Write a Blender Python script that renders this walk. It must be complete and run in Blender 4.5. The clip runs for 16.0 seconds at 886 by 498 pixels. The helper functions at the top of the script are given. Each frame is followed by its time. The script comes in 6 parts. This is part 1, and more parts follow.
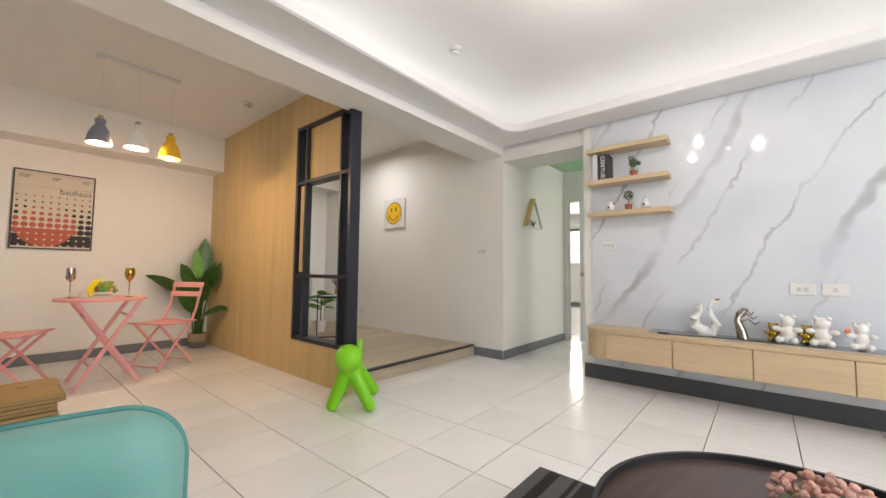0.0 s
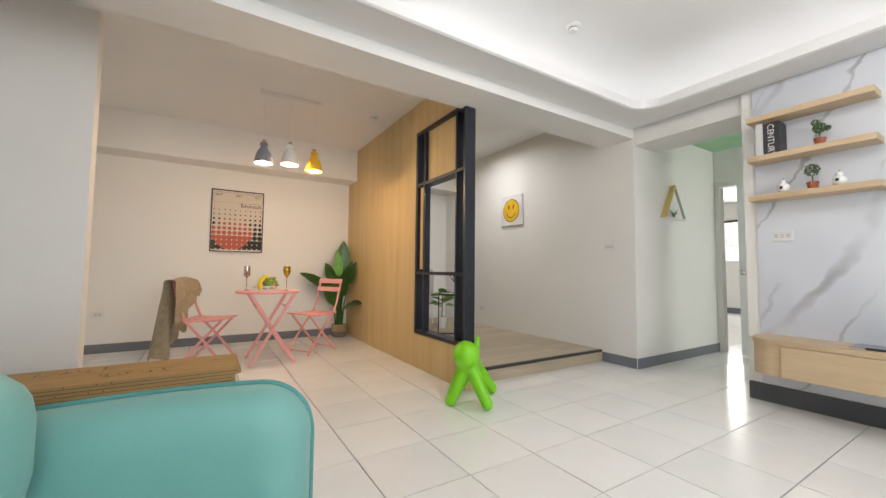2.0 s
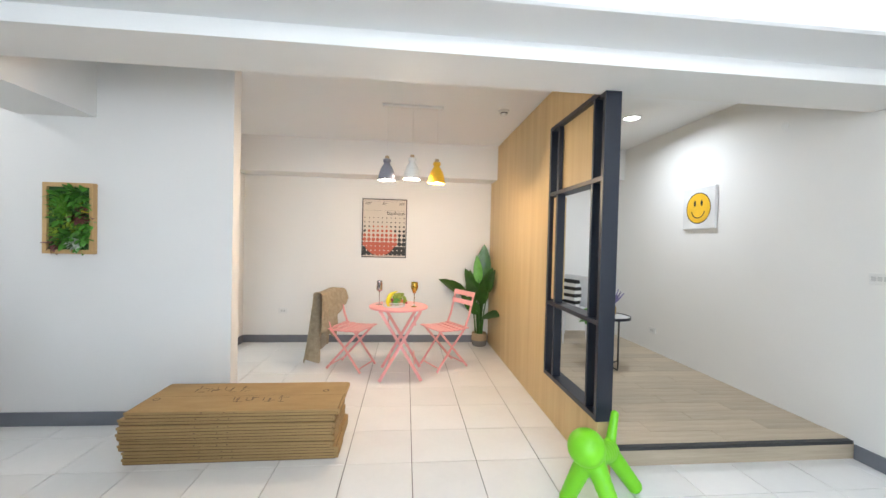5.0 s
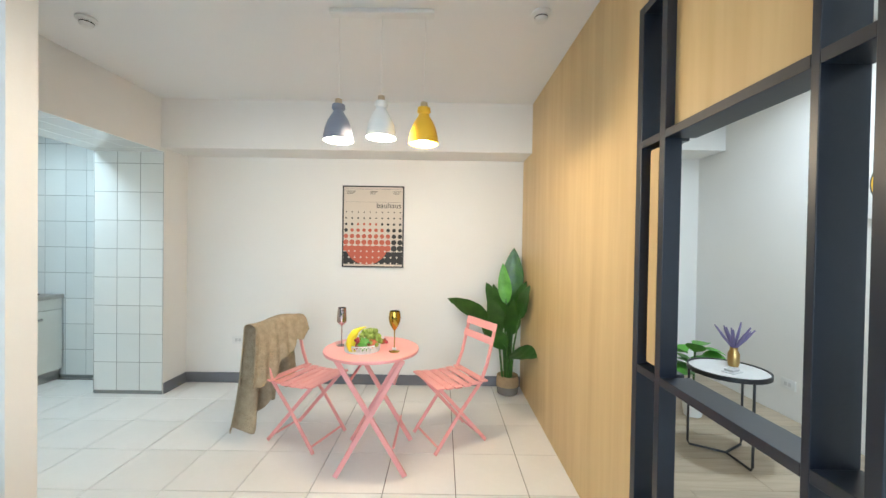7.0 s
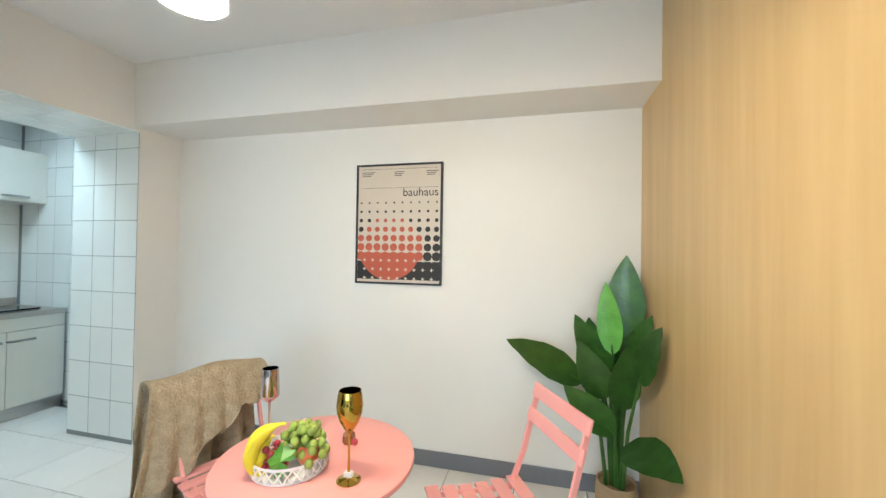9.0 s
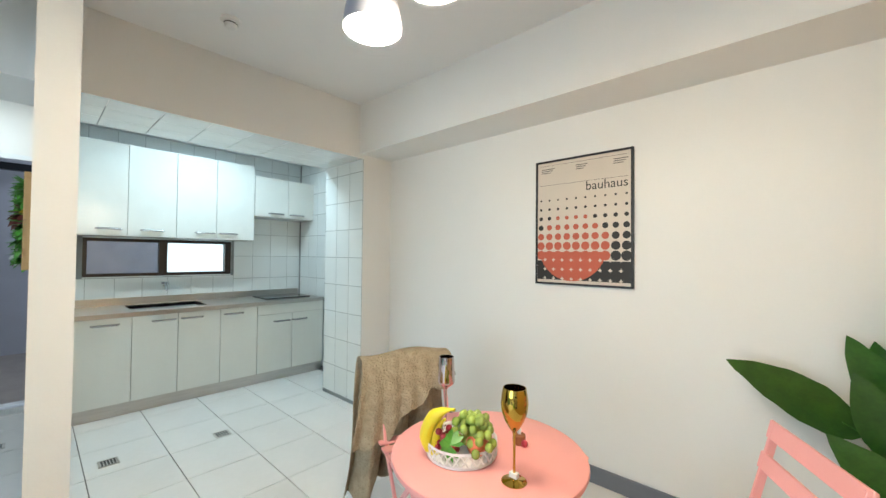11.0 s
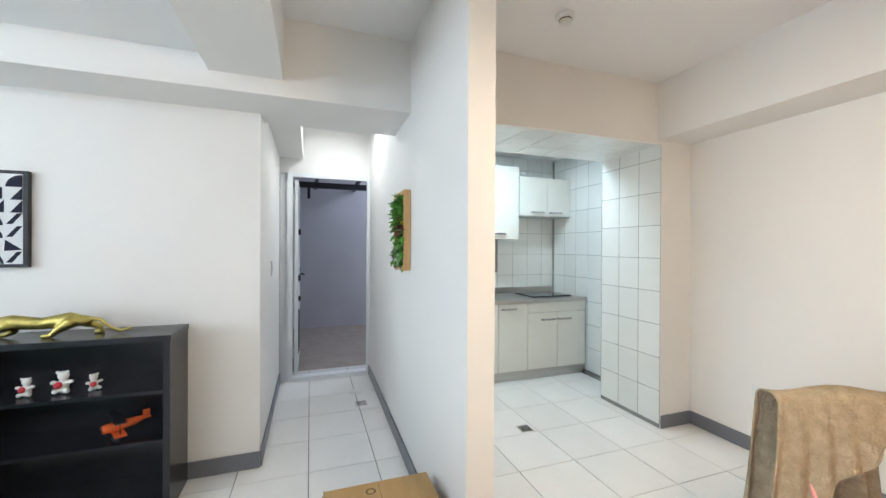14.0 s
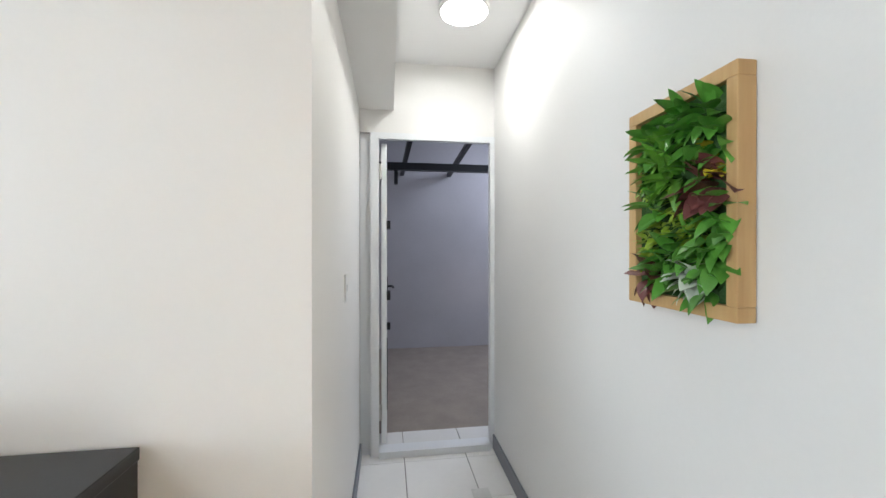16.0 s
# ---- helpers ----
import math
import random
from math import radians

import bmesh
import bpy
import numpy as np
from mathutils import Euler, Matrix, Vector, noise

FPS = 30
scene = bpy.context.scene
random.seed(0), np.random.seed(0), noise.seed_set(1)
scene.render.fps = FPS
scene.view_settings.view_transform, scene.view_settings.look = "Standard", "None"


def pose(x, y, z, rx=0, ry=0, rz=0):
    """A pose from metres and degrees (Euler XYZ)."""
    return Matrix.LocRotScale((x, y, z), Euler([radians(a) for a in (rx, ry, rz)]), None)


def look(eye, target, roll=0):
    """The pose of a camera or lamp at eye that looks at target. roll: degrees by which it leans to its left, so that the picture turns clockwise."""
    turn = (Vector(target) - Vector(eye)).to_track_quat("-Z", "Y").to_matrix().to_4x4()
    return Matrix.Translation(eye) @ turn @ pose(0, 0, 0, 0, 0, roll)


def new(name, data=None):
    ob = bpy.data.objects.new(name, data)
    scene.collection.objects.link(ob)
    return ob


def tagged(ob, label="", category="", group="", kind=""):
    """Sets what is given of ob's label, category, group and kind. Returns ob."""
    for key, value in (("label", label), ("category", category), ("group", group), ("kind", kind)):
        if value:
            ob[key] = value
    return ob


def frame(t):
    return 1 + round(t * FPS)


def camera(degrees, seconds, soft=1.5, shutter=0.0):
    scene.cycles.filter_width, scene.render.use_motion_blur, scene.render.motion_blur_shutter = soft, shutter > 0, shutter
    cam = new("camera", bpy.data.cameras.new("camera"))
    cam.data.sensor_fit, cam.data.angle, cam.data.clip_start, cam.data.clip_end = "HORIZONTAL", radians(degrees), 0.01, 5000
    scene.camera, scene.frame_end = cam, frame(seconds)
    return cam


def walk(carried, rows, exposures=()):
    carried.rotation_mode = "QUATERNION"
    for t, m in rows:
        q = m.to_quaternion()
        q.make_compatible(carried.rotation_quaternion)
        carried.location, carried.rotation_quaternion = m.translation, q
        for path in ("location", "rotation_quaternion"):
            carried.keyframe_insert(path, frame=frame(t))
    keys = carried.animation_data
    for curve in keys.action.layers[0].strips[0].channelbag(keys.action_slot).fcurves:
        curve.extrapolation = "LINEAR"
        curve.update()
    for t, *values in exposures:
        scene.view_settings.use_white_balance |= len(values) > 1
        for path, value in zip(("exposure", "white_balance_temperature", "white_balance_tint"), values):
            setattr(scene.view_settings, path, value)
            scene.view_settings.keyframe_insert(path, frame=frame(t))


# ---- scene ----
cam = camera(99.0, 16.0)
PATH = [
    (0, (-0.016, -0.103, 0.969), (1.51, 1.186, 1.087), 0.6),
    (0.5, (-0.016, -0.103, 0.972), (1.388, 1.316, 1.087), 0.6),
    (1, (-0.017, -0.099, 0.963), (1.27, 1.428, 1.08), 0.6),
    (1.5, (-0.005, -0.091, 0.947), (1.168, 1.525, 1.067), 0.7),
    (2, (0.059, -0.067, 0.941), (1.109, 1.631, 1.055), 0.6),
    (2.5, (0.21, -0.009, 0.93), (1.102, 1.78, 1.016), 0.6),
    (3, (0.404, 0.06, 0.907), (1.115, 1.93, 0.912), 0.5),
    (3.5, (0.495, 0.084, 1.088), (0.991, 2.021, 1.047), 0.7),
    (4, (0.513, 0.034, 1.321), (0.86, 2.002, 1.267), 0.8),
    (4.2, (0.523, 0.04, 1.343), (0.833, 2.015, 1.293), 0.8),
    (6.3, (0.892, 1.144, 1.399), (0.954, 3.143, 1.369), 1.4),
    (6.5, (0.907, 1.298, 1.401), (0.952, 3.298, 1.363), 1.0),
    (7, (1.03, 1.763, 1.383), (1.034, 3.763, 1.359), 0.9),
    (7.5, (1.093, 2.219, 1.379), (1.062, 4.218, 1.376), 0.9),
    (8, (1.142, 2.579, 1.378), (1.062, 4.578, 1.404), 0.9),
    (8.5, (1.23, 2.897, 1.377), (1.009, 4.885, 1.405), 0.8),
    (9, (1.248, 3.116, 1.353), (0.759, 5.055, 1.379), 0.9),
    (9.5, (1.289, 3.197, 1.327), (0.511, 5.039, 1.364), 1.0),
    (10, (1.298, 3.205, 1.316), (0.267, 4.919, 1.355), 0.8),
    (12.3, (1.235, 3.1, 1.329), (-0.344, 4.327, 1.355), 0.6),
    (12.5, (1.209, 3.064, 1.331), (-0.399, 4.253, 1.352), 0.6),
    (13, (1.107, 2.932, 1.348), (-0.591, 3.988, 1.354), 0.6),
    (13.5, (0.928, 2.755, 1.365), (-0.872, 3.627, 1.366), 0.4),
    (14, (0.714, 2.624, 1.37), (-1.174, 3.286, 1.365), 0.3),
    (14.5, (0.403, 2.558, 1.357), (-1.547, 3.0, 1.356), 0.2),
    (15, (0.034, 2.473, 1.366), (-1.941, 2.79, 1.358), 0.2),
    (15.5, (-0.424, 2.466, 1.361), (-2.404, 2.749, 1.352), 0.0),
    (16, (-0.917, 2.517, 1.372), (-2.896, 2.802, 1.367), 0.0),
]
walk(cam, [(t, look(eye, target, roll)) for t, eye, target, roll in PATH],
     [(0, -0.22, 7100, 15), (2, -0.15, 6800, 13), (3.5, 0.1, 6200, 11), (4.2, 0.25, 6100, 11), (6.3, 0.45, 5700, 4), (9.5, 0.4, 5450, -1), (12.5, 0.28, 5700, 0), (14, 0.5, 5850, 7), (15, 0.58, 6000, 8), (16, 0.48, 6150, 9)])

# ---- helpers of this scene ----
def mat(name, color, rough=0.5, metal=0.0, var=0.08, scale=6.0, fine=60.0, bump=0.05, stretch=(1, 1, 1), color2=None, coat=0.0, emit=None, power=0.0, random_tone=0.0, spec=0.5):
    m = bpy.data.materials.new(name)
    m.use_nodes = True
    nt = m.node_tree
    n, l = nt.nodes, nt.links
    b = n["Principled BSDF"]
    b.inputs["Roughness"].default_value, b.inputs["Metallic"].default_value = rough, metal
    b.inputs["Coat Weight"].default_value = coat
    b.inputs["Specular IOR Level"].default_value = spec
    tc, mp = n.new("ShaderNodeTexCoord"), n.new("ShaderNodeMapping")
    mp.inputs["Scale"].default_value = stretch
    l.new(tc.outputs["Object"], mp.inputs["Vector"])
    n1, n2 = n.new("ShaderNodeTexNoise"), n.new("ShaderNodeTexNoise")
    n1.inputs["Scale"].default_value, n2.inputs["Scale"].default_value = scale, fine
    n1.inputs["Detail"].default_value = 5
    for q in (n1, n2):
        l.new(mp.outputs[0], q.inputs["Vector"])
    add = n.new("ShaderNodeMath")
    add.operation = "MULTIPLY_ADD"
    add.inputs[1].default_value = 0.35
    l.new(n2.outputs["Fac"], add.inputs[0])
    l.new(n1.outputs["Fac"], add.inputs[2])
    ramp = n.new("ShaderNodeValToRGB")
    c2 = color2 or tuple(c * (1 - 2 * var) for c in color)
    ramp.color_ramp.elements[0].position, ramp.color_ramp.elements[1].position = 0.45, 0.9
    ramp.color_ramp.elements[0].color, ramp.color_ramp.elements[1].color = (*c2, 1), (*color, 1)
    l.new(add.outputs[0], ramp.inputs["Fac"])
    out = ramp.outputs["Color"]
    if random_tone:
        oi, hs, mr = n.new("ShaderNodeObjectInfo"), n.new("ShaderNodeHueSaturation"), n.new("ShaderNodeMapRange")
        mr.inputs["To Min"].default_value, mr.inputs["To Max"].default_value = 1 - random_tone, 1 + random_tone
        l.new(oi.outputs["Random"], mr.inputs["Value"])
        l.new(mr.outputs[0], hs.inputs["Value"])
        l.new(out, hs.inputs["Color"])
        out = hs.outputs["Color"]
    l.new(out, b.inputs["Base Color"])
    if bump:
        bp = n.new("ShaderNodeBump")
        bp.inputs["Strength"].default_value, bp.inputs["Distance"].default_value = bump, 0.01
        l.new(n2.outputs["Fac"], bp.inputs["Height"])
        l.new(bp.outputs[0], b.inputs["Normal"])
    if emit:
        b.inputs["Emission Color"].default_value, b.inputs["Emission Strength"].default_value = (*emit, 1), power
    return m


def box(bm, x0, y0, z0, x1, y1, z1, bev=0.0, seg=2):
    g = bmesh.ops.create_cube(bm, size=1)["verts"]
    for v in g:
        v.co = Vector((x0 + (v.co.x + 0.5) * (x1 - x0), y0 + (v.co.y + 0.5) * (y1 - y0), z0 + (v.co.z + 0.5) * (z1 - z0)))
    if bev:
        es = list({e for v in g for e in v.link_edges})
        bmesh.ops.bevel(bm, geom=es, offset=bev, segments=seg, affect="EDGES", profile=0.5)
    return bm


def boxes(*rows, bev=0.0):
    bm = bmesh.new()
    for r in rows:
        box(bm, *r, bev=bev)
    return bm


def tube(bm, pts, r, n=8, cap=True):
    """A round bar along points; r is a radius or one for each point."""
    pts = [Vector(p) for p in pts]
    rs = r if isinstance(r, (list, tuple)) else [r] * len(pts)
    rings = []
    for i, p in enumerate(pts):
        d = (pts[min(i + 1, len(pts) - 1)] - pts[max(i - 1, 0)]).normalized()
        a = d.cross(Vector((0, 0, 1)) if abs(d.z) < 0.95 else Vector((1, 0, 0))).normalized()
        b = d.cross(a)
        rings.append([bm.verts.new(p + (a * math.cos(2 * math.pi * k / n) + b * math.sin(2 * math.pi * k / n)) * rs[i]) for k in range(n)])
    for q, w in zip(rings, rings[1:]):
        for k in range(n):
            bm.faces.new((q[k], q[(k + 1) % n], w[(k + 1) % n], w[k]))
    if cap:
        bm.faces.new(rings[0][::-1])
        bm.faces.new(rings[-1])
    return bm


def bar(bm, a, b, w, h, bev=0.002):
    """A flat bar from a to b, w wide (level) and h thick."""
    a, b = Vector(a), Vector(b)
    d = b - a
    side = d.cross(Vector((0, 0, 1)))
    side = side.normalized() if side.length > 1e-4 else Vector((1, 0, 0))
    up = side.cross(d).normalized()
    m = Matrix((side * w, d, up * h)).transposed().to_4x4()
    m.translation = (a + b) / 2
    g = bmesh.ops.create_cube(bm, size=1, matrix=m)["verts"]
    if bev:
        bmesh.ops.bevel(bm, geom=list({e for v in g for e in v.link_edges}), offset=bev, segments=1, affect="EDGES")
    return bm


def lathe(bm, prof, n=24, at=(0, 0, 0), close=False):
    """Turns (radius, height) pairs round the z axis."""
    o = Vector(at)
    rings = [[bm.verts.new(o + Vector((max(r, 1e-4) * math.cos(2 * math.pi * k / n), max(r, 1e-4) * math.sin(2 * math.pi * k / n), z))) for k in range(n)] for r, z in prof]
    for q, w in zip(rings, rings[1:]):
        for k in range(n):
            bm.faces.new((q[k], q[(k + 1) % n], w[(k + 1) % n], w[k]))
    if close:
        bm.faces.new(rings[0][::-1])
        bm.faces.new(rings[-1])
    return bm


def ball(bm, c, r, sx=1, sy=1, sz=1, u=14, v=10, turn=None):
    m = Matrix.Translation(c) @ (turn or Matrix.Identity(4)) @ Matrix.Diagonal((r * sx, r * sy, r * sz, 1))
    bmesh.ops.create_uvsphere(bm, u_segments=u, v_segments=v, radius=1, matrix=m)
    return bm


def mesh_of(name, bm, material, smooth=False):
    bmesh.ops.recalc_face_normals(bm, faces=bm.faces[:])
    me = bpy.data.meshes.new(name)
    bm.to_mesh(me)
    bm.free()
    me.materials.append(material)
    if smooth:
        me.shade_smooth()
        me.set_sharp_from_angle(angle=radians(40))
    return me


def part(name, bm, material, parent, label="", smooth=True):
    ob = new(name, mesh_of(name, bm, material, smooth))
    ob.parent = parent
    return tagged(ob, label)


def thing(name, x, y, z, rz=0, label="", category="", group="", kind=""):
    ob = new(name)
    ob.matrix_basis = pose(x, y, z, 0, 0, rz)
    return tagged(ob, label, category, group, kind)


def solo(name, bm, material, label="", category="", kind="", group="", at=None, smooth=True):
    ob = new(name, mesh_of(name, bm, material, smooth))
    if at is not None:
        ob.matrix_basis = at
    return tagged(ob, label, category, group, kind)


def setting(name, bm, material, label="", smooth=False):
    return solo(name, bm, material, label, kind="structure", smooth=smooth)


def lettering(name, body, size, m, material, parent, depth=0.0004, align="LEFT"):
    cu = bpy.data.curves.new(name, "FONT")
    cu.body, cu.size, cu.extrude, cu.align_x = body, size, depth, align
    tmp = new("tmp", cu)
    bpy.context.view_layer.update()
    me = bpy.data.meshes.new_from_object(tmp.evaluated_get(bpy.context.evaluated_depsgraph_get()))
    bpy.data.objects.remove(tmp)
    me.materials.clear()
    me.materials.append(material)
    ob = new(name, me)
    ob.parent = parent
    ob.matrix_basis = m
    return ob


# ---- world and light ----
world = bpy.data.worlds.new("world")
scene.world = world
world.use_nodes = True
sky = world.node_tree.nodes.new("ShaderNodeTexSky")
sky.sky_type, sky.sun_disc, sky.sun_elevation, sky.sun_rotation = "NISHITA", False, radians(45), radians(200)
world.node_tree.links.new(sky.outputs[0], world.node_tree.nodes["Background"].inputs[0])
world.node_tree.nodes["Background"].inputs[1].default_value = 0.1


def lamp(name, kind, at, power, color, size=0.1, size_y=None, aim=None, spread=180):
    d = bpy.data.lights.new(name, kind)
    d.energy, d.color = power, color
    if kind == "AREA":
        d.shape, d.size, d.size_y, d.spread = "RECTANGLE", size, size_y or size, radians(spread)
    else:
        d.shadow_soft_size = size
    ob = new(name, d)
    ob.matrix_basis = look(at, aim) if aim else pose(*at)
    return ob


# added cool fill from the unseen south side, an assumed source
lamp("added_south_fill", "AREA", (1.0, -2.78, 1.45), 100, (0.9, 0.96, 1.0), 3.2, 1.9, aim=(1.0, 0, 1.3))
for px in (0.46, 0.69, 0.92):
    lamp("pendant_bulb", "POINT", (px, 3.81, 1.922), 15.5, (1.0, 0.72, 0.46), 0.025)
lamp("platform_downlight", "AREA", (2.96, 4.04, 2.705), 15, (0.95, 0.98, 1.0), 0.14, aim=(2.96, 4.04, 0), spread=165)
lamp("passage_ceiling_light", "AREA", (-2.82, 2.9, 2.565), 4.8, (1.0, 0.97, 0.9), 0.2, aim=(-2.82, 2.9, 0))
# added fill that brightens the kitchen; no fitting belongs to it
lamp("kitchen_fill", "AREA", (-2.35, 4.3, 2.44), 14, (0.86, 0.97, 1.0), 0.25, 0.9, aim=(-2.35, 4.3, 0))
# added fill under the yard roof, to brighten its walls
lamp("yard_fill", "AREA", (-5.0, 4.4, 2.9), 34, (0.85, 0.88, 1.0), 1.2, 1.2, aim=(-5.0, 3.4, 0.8))
lamp("hall_daylight", "AREA", (10.55, 3.8, 1.7), 80, (0.98, 1.0, 0.95), 1.4, 1.0, aim=(6, 1.6, 1.0))
for a in (18, 138, 258):
    lamp("chandelier_glow", "POINT", (1.6 + 0.42 * math.cos(radians(a)), 0.3 + 0.42 * math.sin(radians(a)), 2.5), 11, (1.0, 0.97, 0.93), 0.016)
# added fill at the hall's unseen open end, lifts the passage wall
lamp("hall_side_fill", "AREA", (4.95, -1.45, 1.5), 36, (0.95, 1.0, 0.97), 0.8, 1.5, aim=(4.95, 2.0, 1.3))

# ---- materials ----
M_WALL = mat("white_wall_paint", (0.8, 0.79, 0.77), 0.6, var=0.015, scale=1.5, fine=90, bump=0.03)
M_CEIL = mat("white_ceiling_paint", (0.82, 0.82, 0.82), 0.7, var=0.01, scale=1.5, bump=0.02)
M_BASE = mat("grey_baseboard_tile", (0.17, 0.18, 0.21), 0.4, var=0.06, scale=4)
M_TILE = mat("white_floor_tile", (0.86, 0.855, 0.84), 0.16, var=0.03, scale=2.5, fine=25, bump=0.008, random_tone=0.03)
M_GROUT = mat("grey_grout", (0.2, 0.19, 0.175), 0.9)
M_WOOD = mat("honey_oak_veneer", (0.65, 0.485, 0.24), 0.42, scale=2.2, fine=9, bump=0.015, stretch=(4.5, 4.5, 0.28), color2=(0.55, 0.385, 0.175))
M_BLACK = mat("black_metal_frame", (0.012, 0.013, 0.017), 0.45, var=0.1, bump=0.03)
M_PLANK = mat("pale_oak_plank", (0.5, 0.42, 0.31), 0.45, scale=4, fine=18, bump=0.03, stretch=(0.5, 7, 7), color2=(0.38, 0.31, 0.22), random_tone=0.12)
M_CABWOOD = mat("light_oak_laminate", (0.62, 0.47, 0.3), 0.45, scale=4, fine=18, bump=0.02, stretch=(6, 0.5, 6), color2=(0.53, 0.39, 0.24))
M_WALLTILE = mat("white_wall_tile", (0.8, 0.83, 0.82), 0.12, var=0.02, scale=3, bump=0.0, random_tone=0.03)
M_YARDWALL = mat("lilac_grey_plaster", (0.5, 0.49, 0.53), 0.8, var=0.05, scale=2)
M_YARDFLOOR = mat("tan_yard_floor", (0.36, 0.31, 0.27), 0.6, var=0.1, scale=5)
M_GLOW = mat("led_strip", (1, 1, 1), emit=(0.97, 0.99, 1.0), power=2.7, bump=0)

# ---- the shell ----
Z_LIV, Z_DIN, Z_STEP = 2.71, 2.63, 0.12
setting("floor", boxes((-3.44, -2.8, -0.2, 10.8, 5.75, -0.012)), M_GROUT, "grey grout bed under the white floor tiles")
wall_n = setting("wall_north", boxes((-1.46, 5.46, -0.01, 1.9, 5.75, 2.9), (1.9, 5.66, -0.01, 3.66, 5.75, 2.9)), M_WALL, "white painted wall behind the dining table")
setting("wall_east_platform", boxes((3.66, 2.12, -0.01, 5.355, 5.75, 2.9)), M_WALL, "white painted wall with the corner by the passage")
tv = setting("wall_tv", boxes((3.63, -2.8, -0.01, 3.85, 1.2, 2.9)), M_WALL, "white wall core behind the marble panels")
setting("wall_passage_header", boxes((3.66, 1.2, 2.22, 4.1, 2.12, 2.9)), M_WALL, "white header over the passage opening")
setting("wall_west_living", boxes((-2.2, -2.8, -0.01, -1.885, 2.33, 2.9), (-3.44, 2.2, -0.01, -2.2, 2.33, 2.9)), M_WALL, "white painted wall behind the black shelf")
def skewed(*r, bev=0.0):
    """A box along the divider, whose passage face runs 0.9 degrees off the grid."""
    bm = boxes(r, bev=bev)
    for v in bm.verts:
        if v.co.y < 3.25:
            v.co.y += 0.016 * (-0.615 - v.co.x)
    return bm


setting("wall_divider", skewed(-3.44, 3.19, -0.01, -0.615, 3.305, 2.9), M_WALL, "white painted wall between passage and kitchen")
# unseen closing wall; its opening is assumed, to hold the south fill lamp
setting("wall_south", boxes((-2.2, -2.9, -0.01, -0.6, -2.8, 2.9), (2.6, -2.9, -0.01, 3.85, -2.8, 2.9), (-0.6, -2.9, -0.01, 2.6, -2.8, 0.5), (-0.6, -2.9, 2.4, 2.6, -2.8, 2.9)), M_WALL, "plain white closing wall out of view, with an opening for the added fill light")
setting("wall_west_kitchen", boxes((-3.5, 3.31, -0.01, -3.36, 5.75, 1.1), (-3.5, 3.31, 1.46, -3.36, 5.75, 2.9), (-3.5, 3.31, 1.1, -3.36, 3.5, 1.46), (-3.5, 4.72, 1.1, -3.36, 5.75, 1.46)), M_WALLTILE, "white tiled kitchen wall with a low window")
setting("wall_kitchen_pier", boxes((-2.08, 5.15, -0.01, -1.46, 5.75, 2.9), (-3.36, 5.52, -0.01, -2.08, 5.75, 2.9)), M_WALL, "white pier between kitchen and dining area")
setting("wall_kitchen_header", boxes((-1.62, 3.31, 2.17, -1.46, 5.15, 2.9)), M_WALL, "white header over the kitchen opening")
setting("wall_door_passage", boxes((-3.6, 2.33, 2.13, -3.44, 3.24, 2.9)), M_WALL, "cream wall above the passage door")
setting("beam_living", boxes((-1.55, 2.12, 2.29, 3.66, 2.48, 2.9)), M_WALL, "white ceiling beam between living and dining")
setting("beam_west", boxes((-2.06, -2.8, 2.2, -1.55, 3.25, 2.9)), M_WALL, "white ceiling beam along the west wall")
setting("beam_north", boxes((-1.46, 5.11, 2.2, 1.81, 5.46, 2.9)), M_WALL, "white beam over the dining wall")
setting("beam_platform", boxes((1.9, 5.3, 2.3, 3.66, 5.66, 2.9)), M_WALL, "white beam at the back of the platform room")
setting("beam_passage", boxes((-3.44, 2.33, 2.28, -2.06, 2.55, 2.62)), M_WALL, "white boxed duct along the passage ceiling")
setting("ceiling_dining", boxes((-1.46, 2.48, Z_DIN, 1.81, 5.46, 3.0)), M_CEIL)
setting("ceiling_platform", boxes((1.81, 2.48, 2.72, 3.66, 5.66, 3.0)), M_CEIL)
setting("ceiling_passage", boxes((-3.44, 2.33, 2.6, -2.06, 3.245, 3.0)), M_CEIL)
setting("ceiling_kitchen", boxes((-3.36, 3.31, 2.47, -1.62, 5.52, 3.0)), M_CEIL)
setting("ceiling_bay", boxes((-1.55, 2.48, Z_DIN + 0.004, -1.46, 3.31, 3.0)), M_CEIL)


def cove_loop(off, r, n=8):
    """The rounded outline of the living ceiling's recess, off metres in from the walls."""
    x0, y0, x1, y1 = -1.55 + off, -2.8 + off, 3.62 - off, 2.12 - off
    out = []
    for cx, cy, a in ((x1 - r, y1 - r, 0), (x0 + r, y1 - r, 90), (x0 + r, y0 + r, 180), (x1 - r, y0 + r, 270)):
        for k in range(n + 1):
            t = radians(a + 90 * k / n)
            out.append((cx + r * math.cos(t), cy + r * math.sin(t)))
    return out


def sweep(rows, cap_last=False):
    """Joins loops of the recess, given as (offset, corner radius, height)."""
    bm = bmesh.new()
    rings = [[bm.verts.new((x, y, z)) for x, y in cove_loop(o, r)] for o, r, z in rows]
    for q, w in zip(rings, rings[1:]):
        for k in range(len(q)):
            bm.faces.new((q[k], q[(k + 1) % len(q)], w[(k + 1) % len(w)], w[k]))
    if cap_last:
        bm.faces.new(rings[-1])
    return bm


